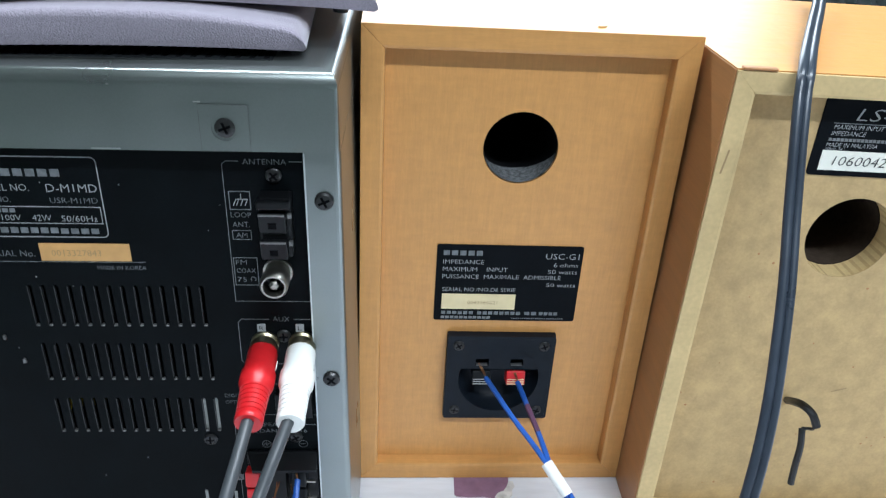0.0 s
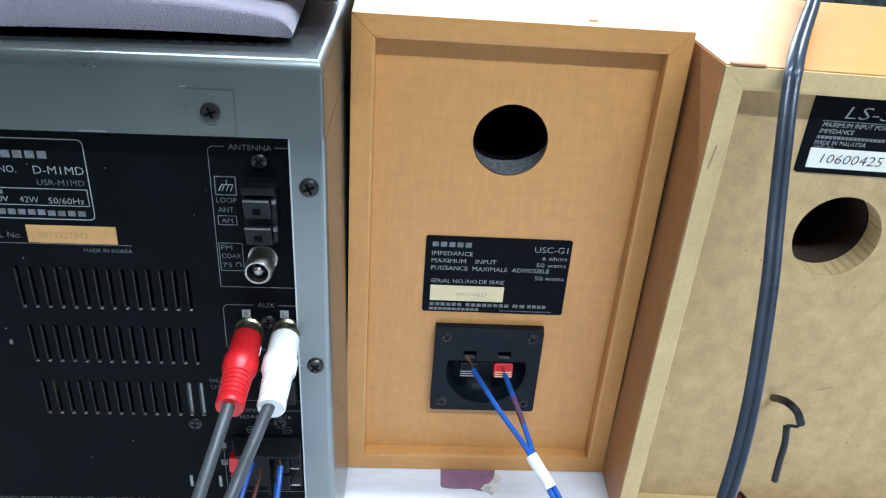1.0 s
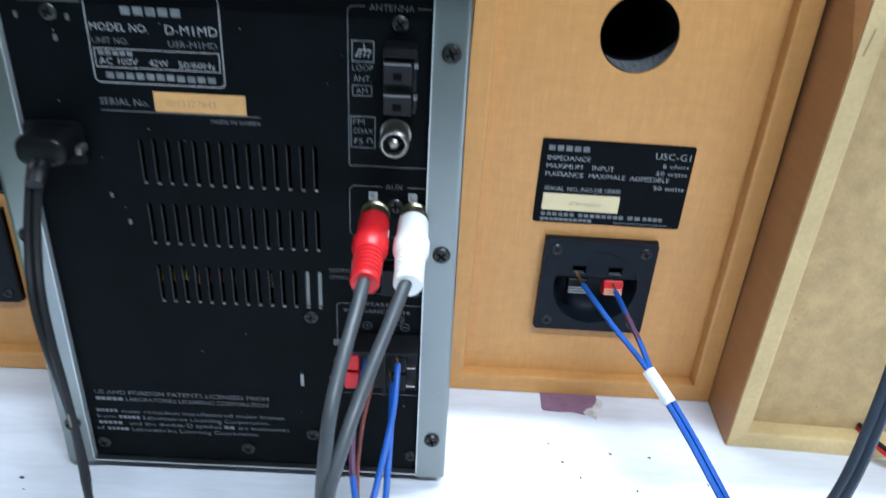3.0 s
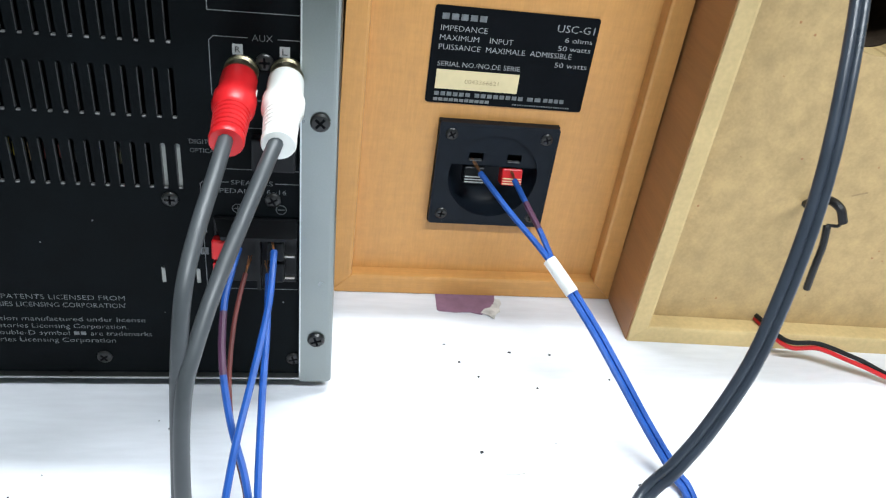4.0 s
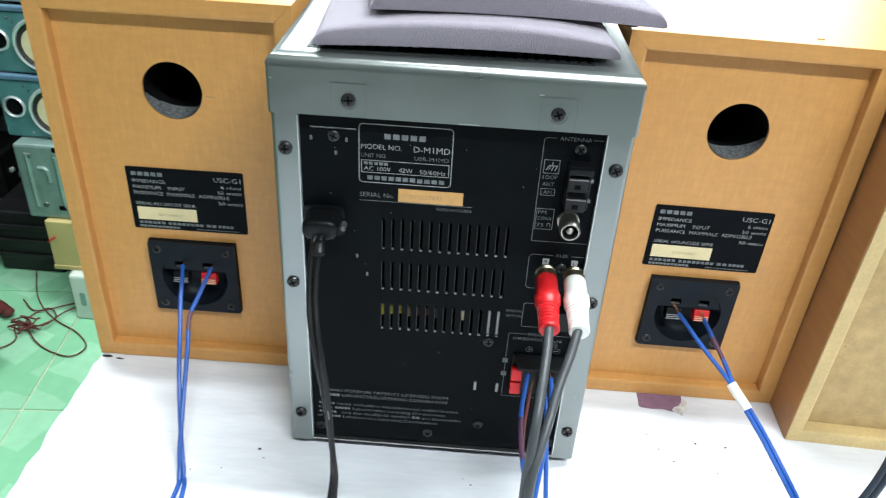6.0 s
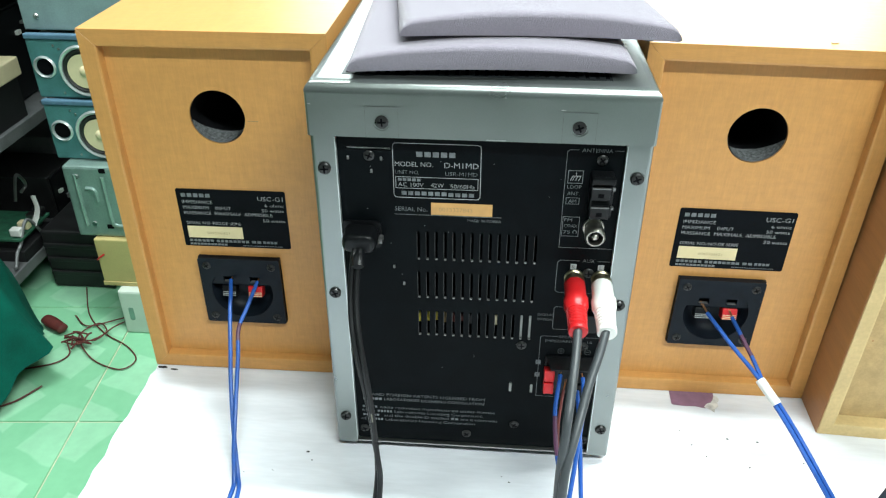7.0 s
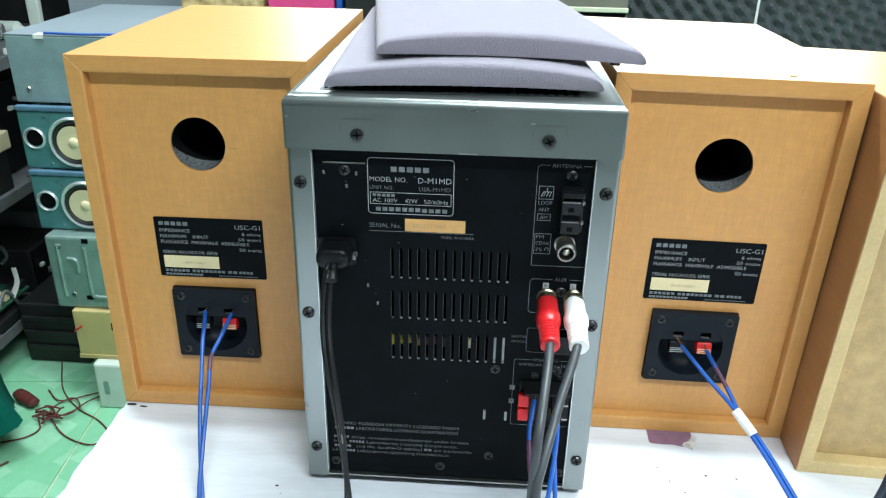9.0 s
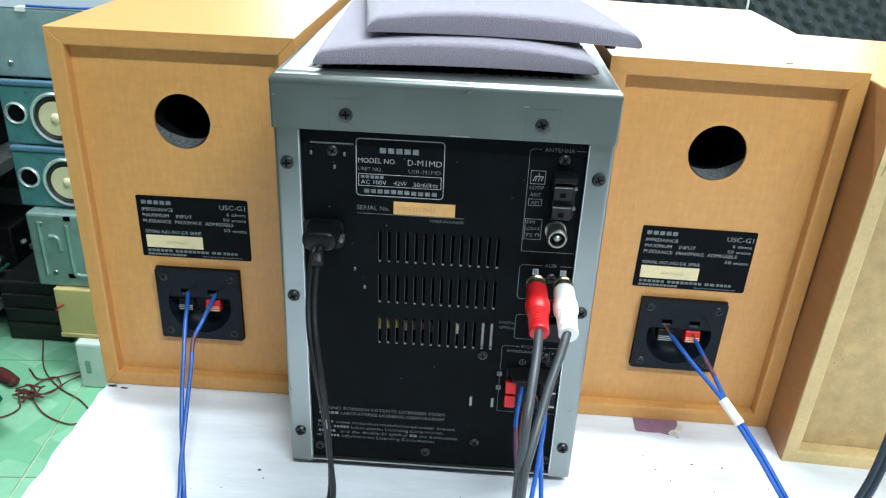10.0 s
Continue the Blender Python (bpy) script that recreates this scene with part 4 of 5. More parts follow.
part("back_panel", plate(rect(KR, KW - KR, KR, KH - KR), [circle(*kp, 36)], KI, 0.012), MDF, ks, "speckled bare fibreboard panel")
bm = lathe([(kp[2], -0.0005), (kp[2], -0.0125)], 32, m=at(kp[0], KI, kp[1]), cap=False)
bmesh.ops.reverse_faces(bm, faces=bm.faces[:])
part("port_rim", bm, MDF_EDGE, ks, "raw cut port rim", True)
bm = lathe([(kp[2] * 0.985, -0.0125), (kp[2] * 0.985, -0.06), (kp[2] * 0.95, -0.085)], 32, m=at(kp[0], KI, kp[1]), cap=False)
bmesh.ops.reverse_faces(bm, faces=bm.faces[:])
part("port_tube", bm, TUBE_BROWN, ks, "dark port tube", True)
# added near-black sheet for the shade at the end of the port
part("shade_backing", box(KR, KW - KR, 0.09, 0.095, KR, KH - KR), DARK, ks)
part("front_baffle", box(KR, KW - KR, KD - 0.016, KD - 0.002, KR, KH - KR), BLACK, ks)
kx0, kw, kz1, kh = 0.0455, 0.072, 0.2433, 0.0358
kl = part("rating_label", plate(rect(kx0, kx0 + kw, kz1 - kh, kz1, 0.0015), [], KI - 0.0006, 0.0006), LABEL, ks, "black rating label with white print")
ky = KI - 0.0008
text("LS-S", kx0 + 0.0150, ky, kz1 - 0.0100, 0.0056, 0.0215, INK, kl, slant=0.25)
outline([(kx0 + 0.006, kz1 - 0.0115), (kx0 + 0.068, kz1 - 0.0115)], 0.0003, ky, INK_DIM, kl, closed=False)
text("MAXIMUM INPUT POWER", kx0 + 0.0065, ky, kz1 - 0.0142, 0.0021, 0.0330, INK, kl, slant=0.2)
text("IMPEDANCE", kx0 + 0.0060, ky, kz1 - 0.0171, 0.0021, 0.0155, INK, kl, slant=0.2)
bars(block_word(kx0 + 0.0056, kx0 + 0.0360, 17, 0.25), ky, kz1 - 0.0199, kz1 - 0.0180, INK_BAR, kl, "maker_mark")
text("MADE IN MALAYSIA", kx0 + 0.0052, ky, kz1 - 0.0224, 0.0021, 0.0230, INK, kl, slant=0.2)
text("SERIAL NO.", kx0 + 0.0052, ky, kz1 - 0.0237, 0.0010, 0.0090, INK, kl, slant=0.2)
stk = part("serial_sticker", plate(rect(kx0 + 0.0045, kx0 + 0.0480, kz1 - 0.0332, kz1 - 0.0240), [], ky - 0.0001, 0.0003), WHITE_STICKER, kl)
text("10600425", kx0 + 0.0100, ky - 0.0003, kz1 - 0.0308, 0.0045, 0.0285, BLACK_INK, stk, slant=0.2)
rng = random.Random(21)
for k in range(26):
    x, z = rng.uniform(KR + 0.004, 0.15), rng.uniform(0.015, 0.20)
    bm = lathe([(0.0004 + 0.0003 * (k % 3), -0.0001), (0.0003, 0.0001)], 7, m=at(x, KI, z))
    part("board_fleck", bm, CHERRY, ks)
for x, z, w, a in ((0.097, 0.089, 0.0040, 18), (0.011, 0.232, 0.001, 80), (0.0035, 0.215, 0.0055, 82)):
    bm = box(-w, w, -0.00012, 0.0002, -0.0004, 0.0004)
    bm.transform(Matrix.Translation((x, KI if x > KR else 0, z)) @ Matrix.Rotation(radians(-a), 4, "Y"))
    part("scratch", bm, STICKER_INK, ks)
part("vinyl_chip", box(0.002, 0.0165, -0.0006, 0.0030, KH + 0.0003, KH + 0.0016, 0.0004, 1), CHERRY, ks, "torn edge of the vinyl")
part("wire_tail", tube([(0.0710, 0.0094, 0.0820), (0.0668, -0.0036, 0.0912), (0.0660, -0.0126, 0.0960), (0.0685, -0.0180, 0.0950), (0.0715, -0.0196, 0.0890)], 0.0020), BLACK_CABLE, ks, "cut black cable tail")
part("wire_tail", tube([(0.0660, -0.0176, 0.0860), (0.0660, -0.0186, 0.0840), (0.0670, -0.0196, 0.0760), (0.0670, -0.0206, 0.0650), (0.0680, -0.0206, 0.0530)], 0.0017), BLACK_CABLE, ks, "cut black cable tail")
part("wire_tail", tube([(0.0720, -0.0186, 0.0920), (0.0710, -0.0186, 0.0870), (0.0690, -0.0176, 0.0860), (0.0660, -0.0176, 0.0860)], 0.0008), BLACK_CABLE, ks)
part("lead", tube([(0.071, KI, 0.0115), (0.080, -0.010, 0.0100), (0.095, -0.014, 0.0125), (0.115, -0.020, 0.0085), (0.150, -0.030, 0.0025), (0.24, -0.045, 0.0022)], 0.0012), RED, ks, "thin red wire")
part("lead", tube([(0.071, KI, 0.0135), (0.080, -0.008, 0.0120), (0.095, -0.0125, 0.0145), (0.115, -0.018, 0.0105), (0.150, -0.0275, 0.0025), (0.24, -0.0425, 0.0022)], 0.0012), BLACK_CABLE, ks, "thin black wire")

# ---- cloth grilles lying on the receiver ----


def grille(m, label):
    """A cloth covered speaker grille, domed across its width."""
    g = thing("speaker_grille", label, "speaker grille", m, "loose speaker grilles")
    w, d = 0.1460, 0.250
    bm = bmesh.new()
    near = (0.0, 0.0004, 0.0012, 0.0024, 0.004, 0.006, 0.009, 0.014)
    ys = [*near, *(0.014 + (d - 0.028) * k / 10 for k in range(1, 10)), *(d - e for e in near[::-1])]
    us = [math.sin(math.pi / 2 * (-1 + 2 * i / 48)) for i in range(49)]
    nu, nv = len(us) - 1, len(ys) - 1
    top, bot = [], []
    for y in ys:
        ev = min(1.0, min(y, d - y) / 0.0040)
        rt, rb = [], []
        for u in us:
            dome = 0.0060 + 0.0070 * (1 - abs(u) ** 2.3)
            eu = min(1.0, (1 - abs(u)) * w / 2 / 0.006)
            base = 0.0016 * (1 - u * u)
            k = math.sqrt(max(0.0, 1 - (1 - eu) ** 2)) * (0.74 + 0.26 * math.sqrt(max(0.0, 1 - (1 - ev) ** 2)))
            x = w / 2 * u
            rt.append(bm.verts.new((x, y, base + 0.0010 + (dome - base) * k)))
            rb.append(bm.verts.new((x * 0.985, 0.0012 + y * 0.990, base)))
        top.append(rt), bot.append(rb)
    for j in range(nv):
        for i in range(nu):
            bm.faces.new((top[j][i], top[j][i + 1], top[j + 1][i + 1], top[j + 1][i]))
            bm.faces.new((bot[j][i], bot[j + 1][i], bot[j + 1][i + 1], bot[j][i + 1]))
    for j in range(nv):
        bm.faces.new((top[j][0], top[j + 1][0], bot[j + 1][0], bot[j][0]))
        bm.faces.new((top[j][nu], bot[j][nu], bot[j + 1][nu], top[j + 1][nu]))
    for i in range(nu):
        bm.faces.new((top[0][i], bot[0][i], bot[0][i + 1], top[0][i + 1]))
        bm.faces.new((top[nv][i], top[nv][i + 1], bot[nv][i + 1], bot[nv][i]))
    bmesh.ops.recalc_face_normals(bm, faces=bm.faces[:])
    part("cloth_frame", bm, CLOTH, g, smooth=True)
    for x in (-0.060, 0.060):
        for y in (0.014, 0.234):
            part("peg", lathe([(0.0030, -0.0028), (0.0030, 0.0015)], 12, m=Matrix.Translation((x, y, 0))), RUBBER, g, "black fixing peg")
    return g


grille(pose(0.0048, 0.0068, 0.2644, 0, 0, 3.2), "grey cloth speaker grille lying on the receiver's top")
grille(pose(0.0302, 0.0240, 0.2770, 0, 2.3, 8.3), "grey cloth speaker grille stacked askew on another")

# ---- plugs and cables ----


def phono_plug(x, mat, label, path):
    cable = thing("audio_cable", label, "audio cable")
    turn = Matrix.Rotation(radians(9), 4, "X") @ OUT
    m = at(x, 0.0005, 0.1464, turn)
    part("plug_shell", lathe([(0.0054, 0.000), (0.0058, 0.0010), (0.0058, 0.0035)], 24, m=m), BRASS, cable, "gold plated plug collar", True)
    rings = [(0.0054, 0.0030), (0.0060, 0.0042), (0.0061, 0.0140), (0.0069, 0.0165), (0.0068, 0.0220), (0.0060, 0.0240)]
    for k in range(6):
        z = 0.0246 + k * 0.0022
        rings += [(0.0058 - k * 0.0001, z), (0.0058 - k * 0.0001, z + 0.0012), (0.0054 - k * 0.0001, z + 0.0014), (0.0054 - k * 0.0001, z + 0.0020)]
    rings += [(0.0054, 0.0382), (0.0054, 0.0402), (0.0050, 0.0410), (0.0024, 0.0410)]
    part("plug_body", lathe(rings, 24, m=m), mat, cable, "moulded %s plug" % ("red" if mat is RED else "white"), True)
    if mat is RED:
        mk = box(-0.0014, 0.0014, -0.0024, 0.0024, 0.0054, 0.0063)
        mk.transform(m @ Matrix.Rotation(radians(60), 4, "Z") @ Matrix.Rotation(radians(90), 4, "X") @ Matrix.Translation((0, 0.0090, 0)))
        part("plug_mark", mk, WHITE, cable)
    part("cord", tube(path, 0.0024, 10), GREY_CABLE, cable, "grey cable jacket", True)
    return cable


phono_plug(0.0562, RED, "grey audio cable with a red phono plug",
           [(0.0562, -0.0380, 0.1415), (0.0548, -0.052, 0.1370), (0.0520, -0.072, 0.1285), (0.0500, -0.084, 0.1190), (0.0488, -0.090, 0.1050), (0.0478, -0.094, 0.0880),
            (0.0474, -0.102, 0.0600), (0.0470, -0.112, 0.0280), (0.0470, -0.135, 0.0060), (0.0500, -0.220, 0.0030), (0.0600, -0.420, 0.0030)])
phono_plug(0.0715, WHITE, "grey audio cable with a white phono plug",
           [(0.0712, -0.0380, 0.1415), (0.0672, -0.050, 0.1345), (0.0620, -0.062, 0.1240), (0.0572, -0.077, 0.1150), (0.0530, -0.0885, 0.1040), (0.0500, -0.096, 0.0920),
            (0.0492, -0.104, 0.0700), (0.0505, -0.117, 0.0300), (0.0525, -0.138, 0.0060), (0.0560, -0.220, 0.0030), (0.0680, -0.420, 0.0030)])

power = thing("power_cable", "black twin mains cable plugged into the receiver", "power cable")
bm = box(-0.0745, -0.0555, -0.0120, 0.0030, 0.1652, 0.1772)
bmesh.ops.bevel(bm, geom=[e for e in bm.edges if abs(e.verts[0].co.y - e.verts[1].co.y) > 0.01], offset=0.0048, segments=5, affect="EDGES", profile=0.5)
bmesh.ops.bevel(bm, geom=[e for e in bm.edges if all(v.co.y < -0.0119 for v in e.verts)], offset=0.0030, segments=4, affect="EDGES", profile=0.5)
part("plug", bm, PLASTIC, power, "flat black mains plug", True)
part("plug_grip", box(-0.0553, -0.0526, -0.0050, 0.0015, 0.1682, 0.1712, 0.0008, 2), LIP, power, "pale grey latch")
part("plug_inlet", plate(rect(-0.0762, -0.0538, 0.1620, 0.1790, 0.003), [], 0.0010, 0.0019), PLASTIC, power)
part("strain_relief", tube([(-0.0652, -0.0060, 0.1690), (-0.0648, -0.0140, 0.1660), (-0.0640, -0.0210, 0.1630)], 0.0034, 12, squash=0.62), PLASTIC, power, "ribbed strain relief", True)
pts = [(-0.0655, -0.0080, 0.1690), (-0.0660, -0.0145, 0.1655), (-0.0672, -0.0205, 0.1510), (-0.0670, -0.0265, 0.1370), (-0.0650, -0.0335, 0.1235), (-0.0617, -0.0390, 0.1065),
       (-0.0590, -0.0412, 0.0880), (-0.0570, -0.0430, 0.0700), (-0.0556, -0.0455, 0.0555), (-0.0540, -0.0490, 0.0440), (-0.0535, -0.0530, 0.0300), (-0.0550, -0.0680, 0.0110),
       (-0.0580, -0.1000, 0.0035), (-0.0630, -0.2000, 0.0035), (-0.0700, -0.4200, 0.0035)]


def twin(pts, gap, turns):
    """The two cores of a flat cord that turns on its way: (share of the way, degrees) pairs."""
    path = smooth_path(pts, 8)
    cores = ([], [])
    for i, q in enumerate(path):
        d = (path[min(i + 1, len(path) - 1)] - path[max(i - 1, 0)]).normalized()
        side = d.cross(Vector((0, -0.5, 1.0))).normalized()
        f = i / (len(path) - 1)
        ang = radians(float(np.interp(f, [t[0] for t in turns], [t[1] for t in turns])))
        off = (side * math.cos(ang) + d.cross(side) * math.sin(ang)) * gap
        cores[0].append(q + off), cores[1].append(q - off)
    return cores


for core in twin(pts, 0.00160, ((0, 0), (0.28, 5), (0.45, 60), (0.62, 85), (0.78, 20), (1, 0))):
    part("cord", tube(core, 0.0017, 8, 1), BLACK_CABLE, power, "black twin cord", True)
bm = bmesh.new()
for z0, z1, x in ((0.073, 0.078, -0.0570), (0.062, 0.065, -0.0557)):
    tube([(x, -0.0452, z1), (x + 0.0006, -0.0462, (z0 + z1) / 2), (x + 0.0008, -0.0466, z0)], 0.0004, 6, 4, bm)
part("worn_patch", bm, OLIVE, power, "brown worn spots on the jacket", True)


def speaker_wire(label, a, b, tails, sleeve=None):
    """Blue twin wire: two bared ends and one joined run."""
    w = thing("speaker_wire", label, "speaker wire", group="blue speaker wires")
    wells = [Vector(end[0]) for end in (a, b)]
    for end in (a, b):
        end[0] = Vector(end[0]).lerp(Vector(end[1]), 0.62)
    for path, mark in ((a, None), (b, 1)):
        if mark is None:
            part("strand", tube(path, 0.00145, 8), BLUE_WIRE, w, "blue insulated wire", True)
        else:
            run = smooth_path(path, 8)
            i, j = len(run) * 3 // 7, len(run) * 5 // 7
            part("strand", tube(run[:i + 1], 0.00145, 8, 1), BLUE_WIRE, w, "blue insulated wire", True)
            part("marked_strand", tube(run[i:j + 1], 0.00148, 8, 1), PURPLE_WIRE, w, "purple marked wire", True)
            part("strand", tube(run[j:], 0.00145, 8, 1), BLUE_WIRE, w, "blue insulated wire", True)
    for s in (-0.0014, 0.0014):
        part("joined_strand", tube(tails, 0.00145, 8, shift=(s, 0)), BLUE_WIRE, w, "blue insulated wire", True)
    if sleeve:
        part("sleeve", tube(sleeve, 0.0031, 14, 4), WHITE, w, "white shrink sleeve", True)
    for end, well in zip((a, b), wells):
        p = Vector(end[0])
        bm = bmesh.new()
        for k in range(4):
            o = Vector(((k % 2 - 0.5) * 0.0006, 0.0002 * k, (k // 2 - 0.5) * 0.0006))
            tube([p + o * 0.4, p.lerp(well, 0.55) + o * 1.2 + Vector((0.0008, 0, 0)), well + o + Vector((0, 0.0012, 0.0012))], 0.0002, 5, 4, bm)
        part("bare_strand", bm, COPPER, w, "bared copper strands")
    return w


speaker_wire("blue twin wire with a white sleeve at the speaker terminals",
             [(0.1545, 0.0800, 0.0780), (0.1600, 0.0690, 0.0745), (0.1700, 0.0520, 0.0670), (0.1800, 0.0370, 0.0605), (0.1862, 0.0270, 0.0562)],
             [(0.1735, 0.0800, 0.0745), (0.1765, 0.0700, 0.0710), (0.1800, 0.0560, 0.0668), (0.1835, 0.0420, 0.0625), (0.1868, 0.0280, 0.0570)],
             [(0.1862, 0.0270, 0.0562), (0.1945, 0.0145, 0.0484), (0.2022, -0.0035, 0.0410), (0.2110, -0.0200, 0.0300), (0.2215, -0.0350, 0.0160), (0.2310, -0.0500, 0.0050),
              (0.2345, -0.0620, 0.0020), (0.2300, -0.1200, 0.0020), (0.2200, -0.3000, 0.0020)],
             [(0.1856, 0.0280, 0.0568), (0.1900, 0.0213, 0.0527), (0.1945, 0.0145, 0.0484)])
hang = thing("speaker_wire", "two blue wires hanging from the speaker terminals to the table", "speaker wire", group="blue speaker wires")
WA = [(-0.1770, 0.0760, 0.0835), (-0.1740, 0.0640, 0.0790), (-0.1715, 0.0515, 0.0730), (-0.1660, 0.0295, 0.0610), (-0.1620, 0.0120, 0.0490), (-0.1575, -0.0060, 0.0330), (-0.1530, -0.0215, 0.0170),
      (-0.1490, -0.0340, 0.0050), (-0.1455, -0.0480, 0.0016), (-0.1420, -0.1000, 0.0016), (-0.1400, -0.3000, 0.0016)]
WB = [(-0.1577, 0.0755, 0.0830), (-0.1590, 0.0650, 0.0790), (-0.1607, 0.0540, 0.0740), (-0.1630, 0.0410, 0.0670), (-0.1597, 0.0250, 0.0580), (-0.1570, 0.0080, 0.0470), (-0.1545, -0.0100, 0.0330),
      (-0.1530, -0.0250, 0.0170), (-0.1512, -0.0350, 0.0060), (-0.1500, -0.0480, 0.0018), (-0.1505, -0.1000, 0.0016), (-0.1520, -0.3000, 0.0016)]
part("strand", tube(WA, 0.00145, 8), BLUE_WIRE, hang, "blue insulated wire", True)
run = smooth_path(WB, 8)
part("strand", tube(run[:23], 0.00145, 8, 1), BLUE_WIRE, hang, "blue insulated wire", True)
part("marked_strand", tube(run[22:29], 0.00148, 8, 1), PURPLE_WIRE, hang, "purple marked wire", True)
part("strand", tube(run[28:], 0.00145, 8, 1), BLUE_WIRE, hang, "blue insulated wire", True)
for q in (WA[0], WB[0]):
    bm = bmesh.new()
    for k in range(4):
        o = Vector(((k % 2 - 0.5) * 0.0006, 0.0002 * k, (k // 2 - 0.5) * 0.0006))
        tube([Vector(q) + o * 0.4, Vector(q) + Vector((0.0006, 0.0015, 0.0012)) + o, Vector(q) + Vector((0.0004, 0.0050, 0.0015)) + o], 0.0002, 5, 4, bm)
    part("bare_strand", bm, COPPER, hang, "bared copper strands")

amp_wires = thing("speaker_wire", "blue wires from the receiver's spring clips to the table", "speaker wire", group="blue speaker wires")
WL = [(0.0535, -0.0030, 0.0785), (0.0515, -0.0140, 0.0735), (0.0502, -0.0240, 0.0670), (0.0510, -0.0400, 0.0550), (0.0550, -0.0550, 0.0400), (0.0620, -0.0720, 0.0250), (0.0660, -0.0950, 0.0060),
      (0.0680, -0.2000, 0.0020), (0.0750, -0.4000, 0.0020)]
run = smooth_path(WL, 8)
part("strand", tube(run[:18], 0.00135, 8, 1), BLUE_WIRE, amp_wires, "blue insulated wire", True)
part("marked_strand", tube(run[17:27], 0.00138, 8, 1), PURPLE_WIRE, amp_wires, "purple marked wire", True)
part("strand", tube(run[26:], 0.00135, 8, 1), BLUE_WIRE, amp_wires, "blue insulated wire", True)
WR = [(0.0668, -0.0060, 0.0795), (0.0668, -0.0160, 0.0755), (0.0660, -0.0280, 0.0680), (0.0622, -0.0480, 0.0540), (0.0580, -0.0680, 0.0400), (0.0545, -0.0860, 0.0200), (0.0530, -0.1050, 0.0060),
      (0.0560, -0.2000, 0.0020), (0.0620, -0.4000, 0.0020)]
part("strand", tube(WR, 0.00135, 8), BLUE_WIRE, amp_wires, "blue insulated wire", True)
part("strand", tube([(0.0645, -0.0050, 0.0680), (0.0650, -0.0140, 0.0640), (0.0655, -0.0300, 0.0560), (0.0655, -0.0500, 0.0450), (0.0660, -0.0760, 0.0270), (0.0670, -0.1000, 0.0060), (0.0690, -0.2000, 0.0020), (0.0760, -0.4000, 0.0020)], 0.00135, 8),
     BLUE_WIRE, amp_wires, "blue insulated wire", True)
part("strand", tube([(0.0560, -0.0060, 0.0690), (0.0545, -0.0140, 0.0640), (0.0530, -0.0240, 0.0560), (0.0530, -0.0400, 0.0440), (0.0560, -0.0560, 0.0310), (0.0620, -0.0740, 0.0180), (0.0640, -0.1000, 0.0040), (0.0640, -0.2000, 0.0020)], 0.0009, 8),
     MAROON, amp_wires, "thin dark red wire", True)
for p, d in (((0.0535, -0.0030, 0.0785), (0.0010, 0.0035, 0.0045)), ((0.0668, -0.0060, 0.0795), (-0.0014, 0.0040, 0.0050)), ((0.0560, -0.0060, 0.0690), (0.0014, 0.004, 0.0045)), ((0.0645, -0.0050, 0.0680), (-0.0012, 0.004, 0.003))):
    bm = bmesh.new()
    for k in range(4):
        o = Vector(((k % 2 - 0.5) * 0.0006, 0.0002 * k, (k // 2 - 0.5) * 0.0006))
        tube([Vector(p) + o * 0.4, Vector(p) + Vector(d) * 0.6 + o, Vector(p) + Vector(d) + o * 1.8], 0.0002, 5, 4, bm)
    part("bare_strand", bm, COPPER, amp_wires, "bared copper strands")

kc = thing("twin_cable", "thick slate grey twin cable looped over the fibreboard speaker", "cable")
pts = [(0.3520, 0.2000, 0.2640), (0.3373, 0.1631, 0.2620), (0.3033, 0.0969, 0.2600), (0.2829, 0.0571, 0.2585), (0.2734, 0.0370, 0.2545), (0.2706, 0.0300, 0.2468), (0.2684, 0.0200, 0.2291),
       (0.2666, 0.0080, 0.2050), (0.2639, -0.0060, 0.1825), (0.2605, -0.0185, 0.1620), (0.2570, -0.0300, 0.1400), (0.2528, -0.0395, 0.1190), (0.2470, -0.0485, 0.0940), (0.2400, -0.0560, 0.0680),
       (0.2290, -0.0620, 0.0430), (0.2190, -0.0660, 0.0270), (0.2060, -0.0720, 0.0120), (0.1850, -0.1100, 0.0045), (0.1700, -0.3000, 0.0045)]
for s in (-0.0016, 0.0016):
    part("cord", tube(pts, 0.0020, 10, shift=(s, 0)), SLATE_CABLE, kc, "slate grey cord", True)
bm = box(-0.0022, 0.0022, -0.0010, 0.0010, 0, 0.0010, 0.0004, 1)
tagged(part("wood_splinter", bm, STICKER), "small brown splinter lying on the speaker's top", "splinter").matrix_basis = pose(0.2015, 0.0885, SH + 0.0003, 0, 1.2, 10)

# ---- stack of gear behind the table ----


def crate(name, label, category, x0, x1, y0, y1, z0, z1, mat, bevel=0.003, group=""):
    t = thing(name, label, category, pose((x0 + x1) / 2, y0, z0), group)
    w = (x1 - x0) / 2
    part("case", box(-w, w, 0, y1 - y0, 0, z1 - z0, bevel), mat, t)
    return t


wh = crate("white_case", "off-white plastic case on the tiled floor", "box", -0.853, -0.66, 1.039, 1.29, FLOOR_Z, -0.630, OFFWHITE, 0.006)
part("handle_slot", plate(rect(-0.078, -0.066, 0.040, 0.075, 0.004), [], -0.0012, 0.002), DRIVE, wh)
part("feet", box(-0.09, 0.09, 0.01, 0.2, 0.0, 0.001), RUBBER, wh)
cr = crate("cream_box", "plain cream board box with red wires", "box", -0.890, -0.64, 1.063, 1.32, -0.6295, -0.507, CREAM, 0.003)
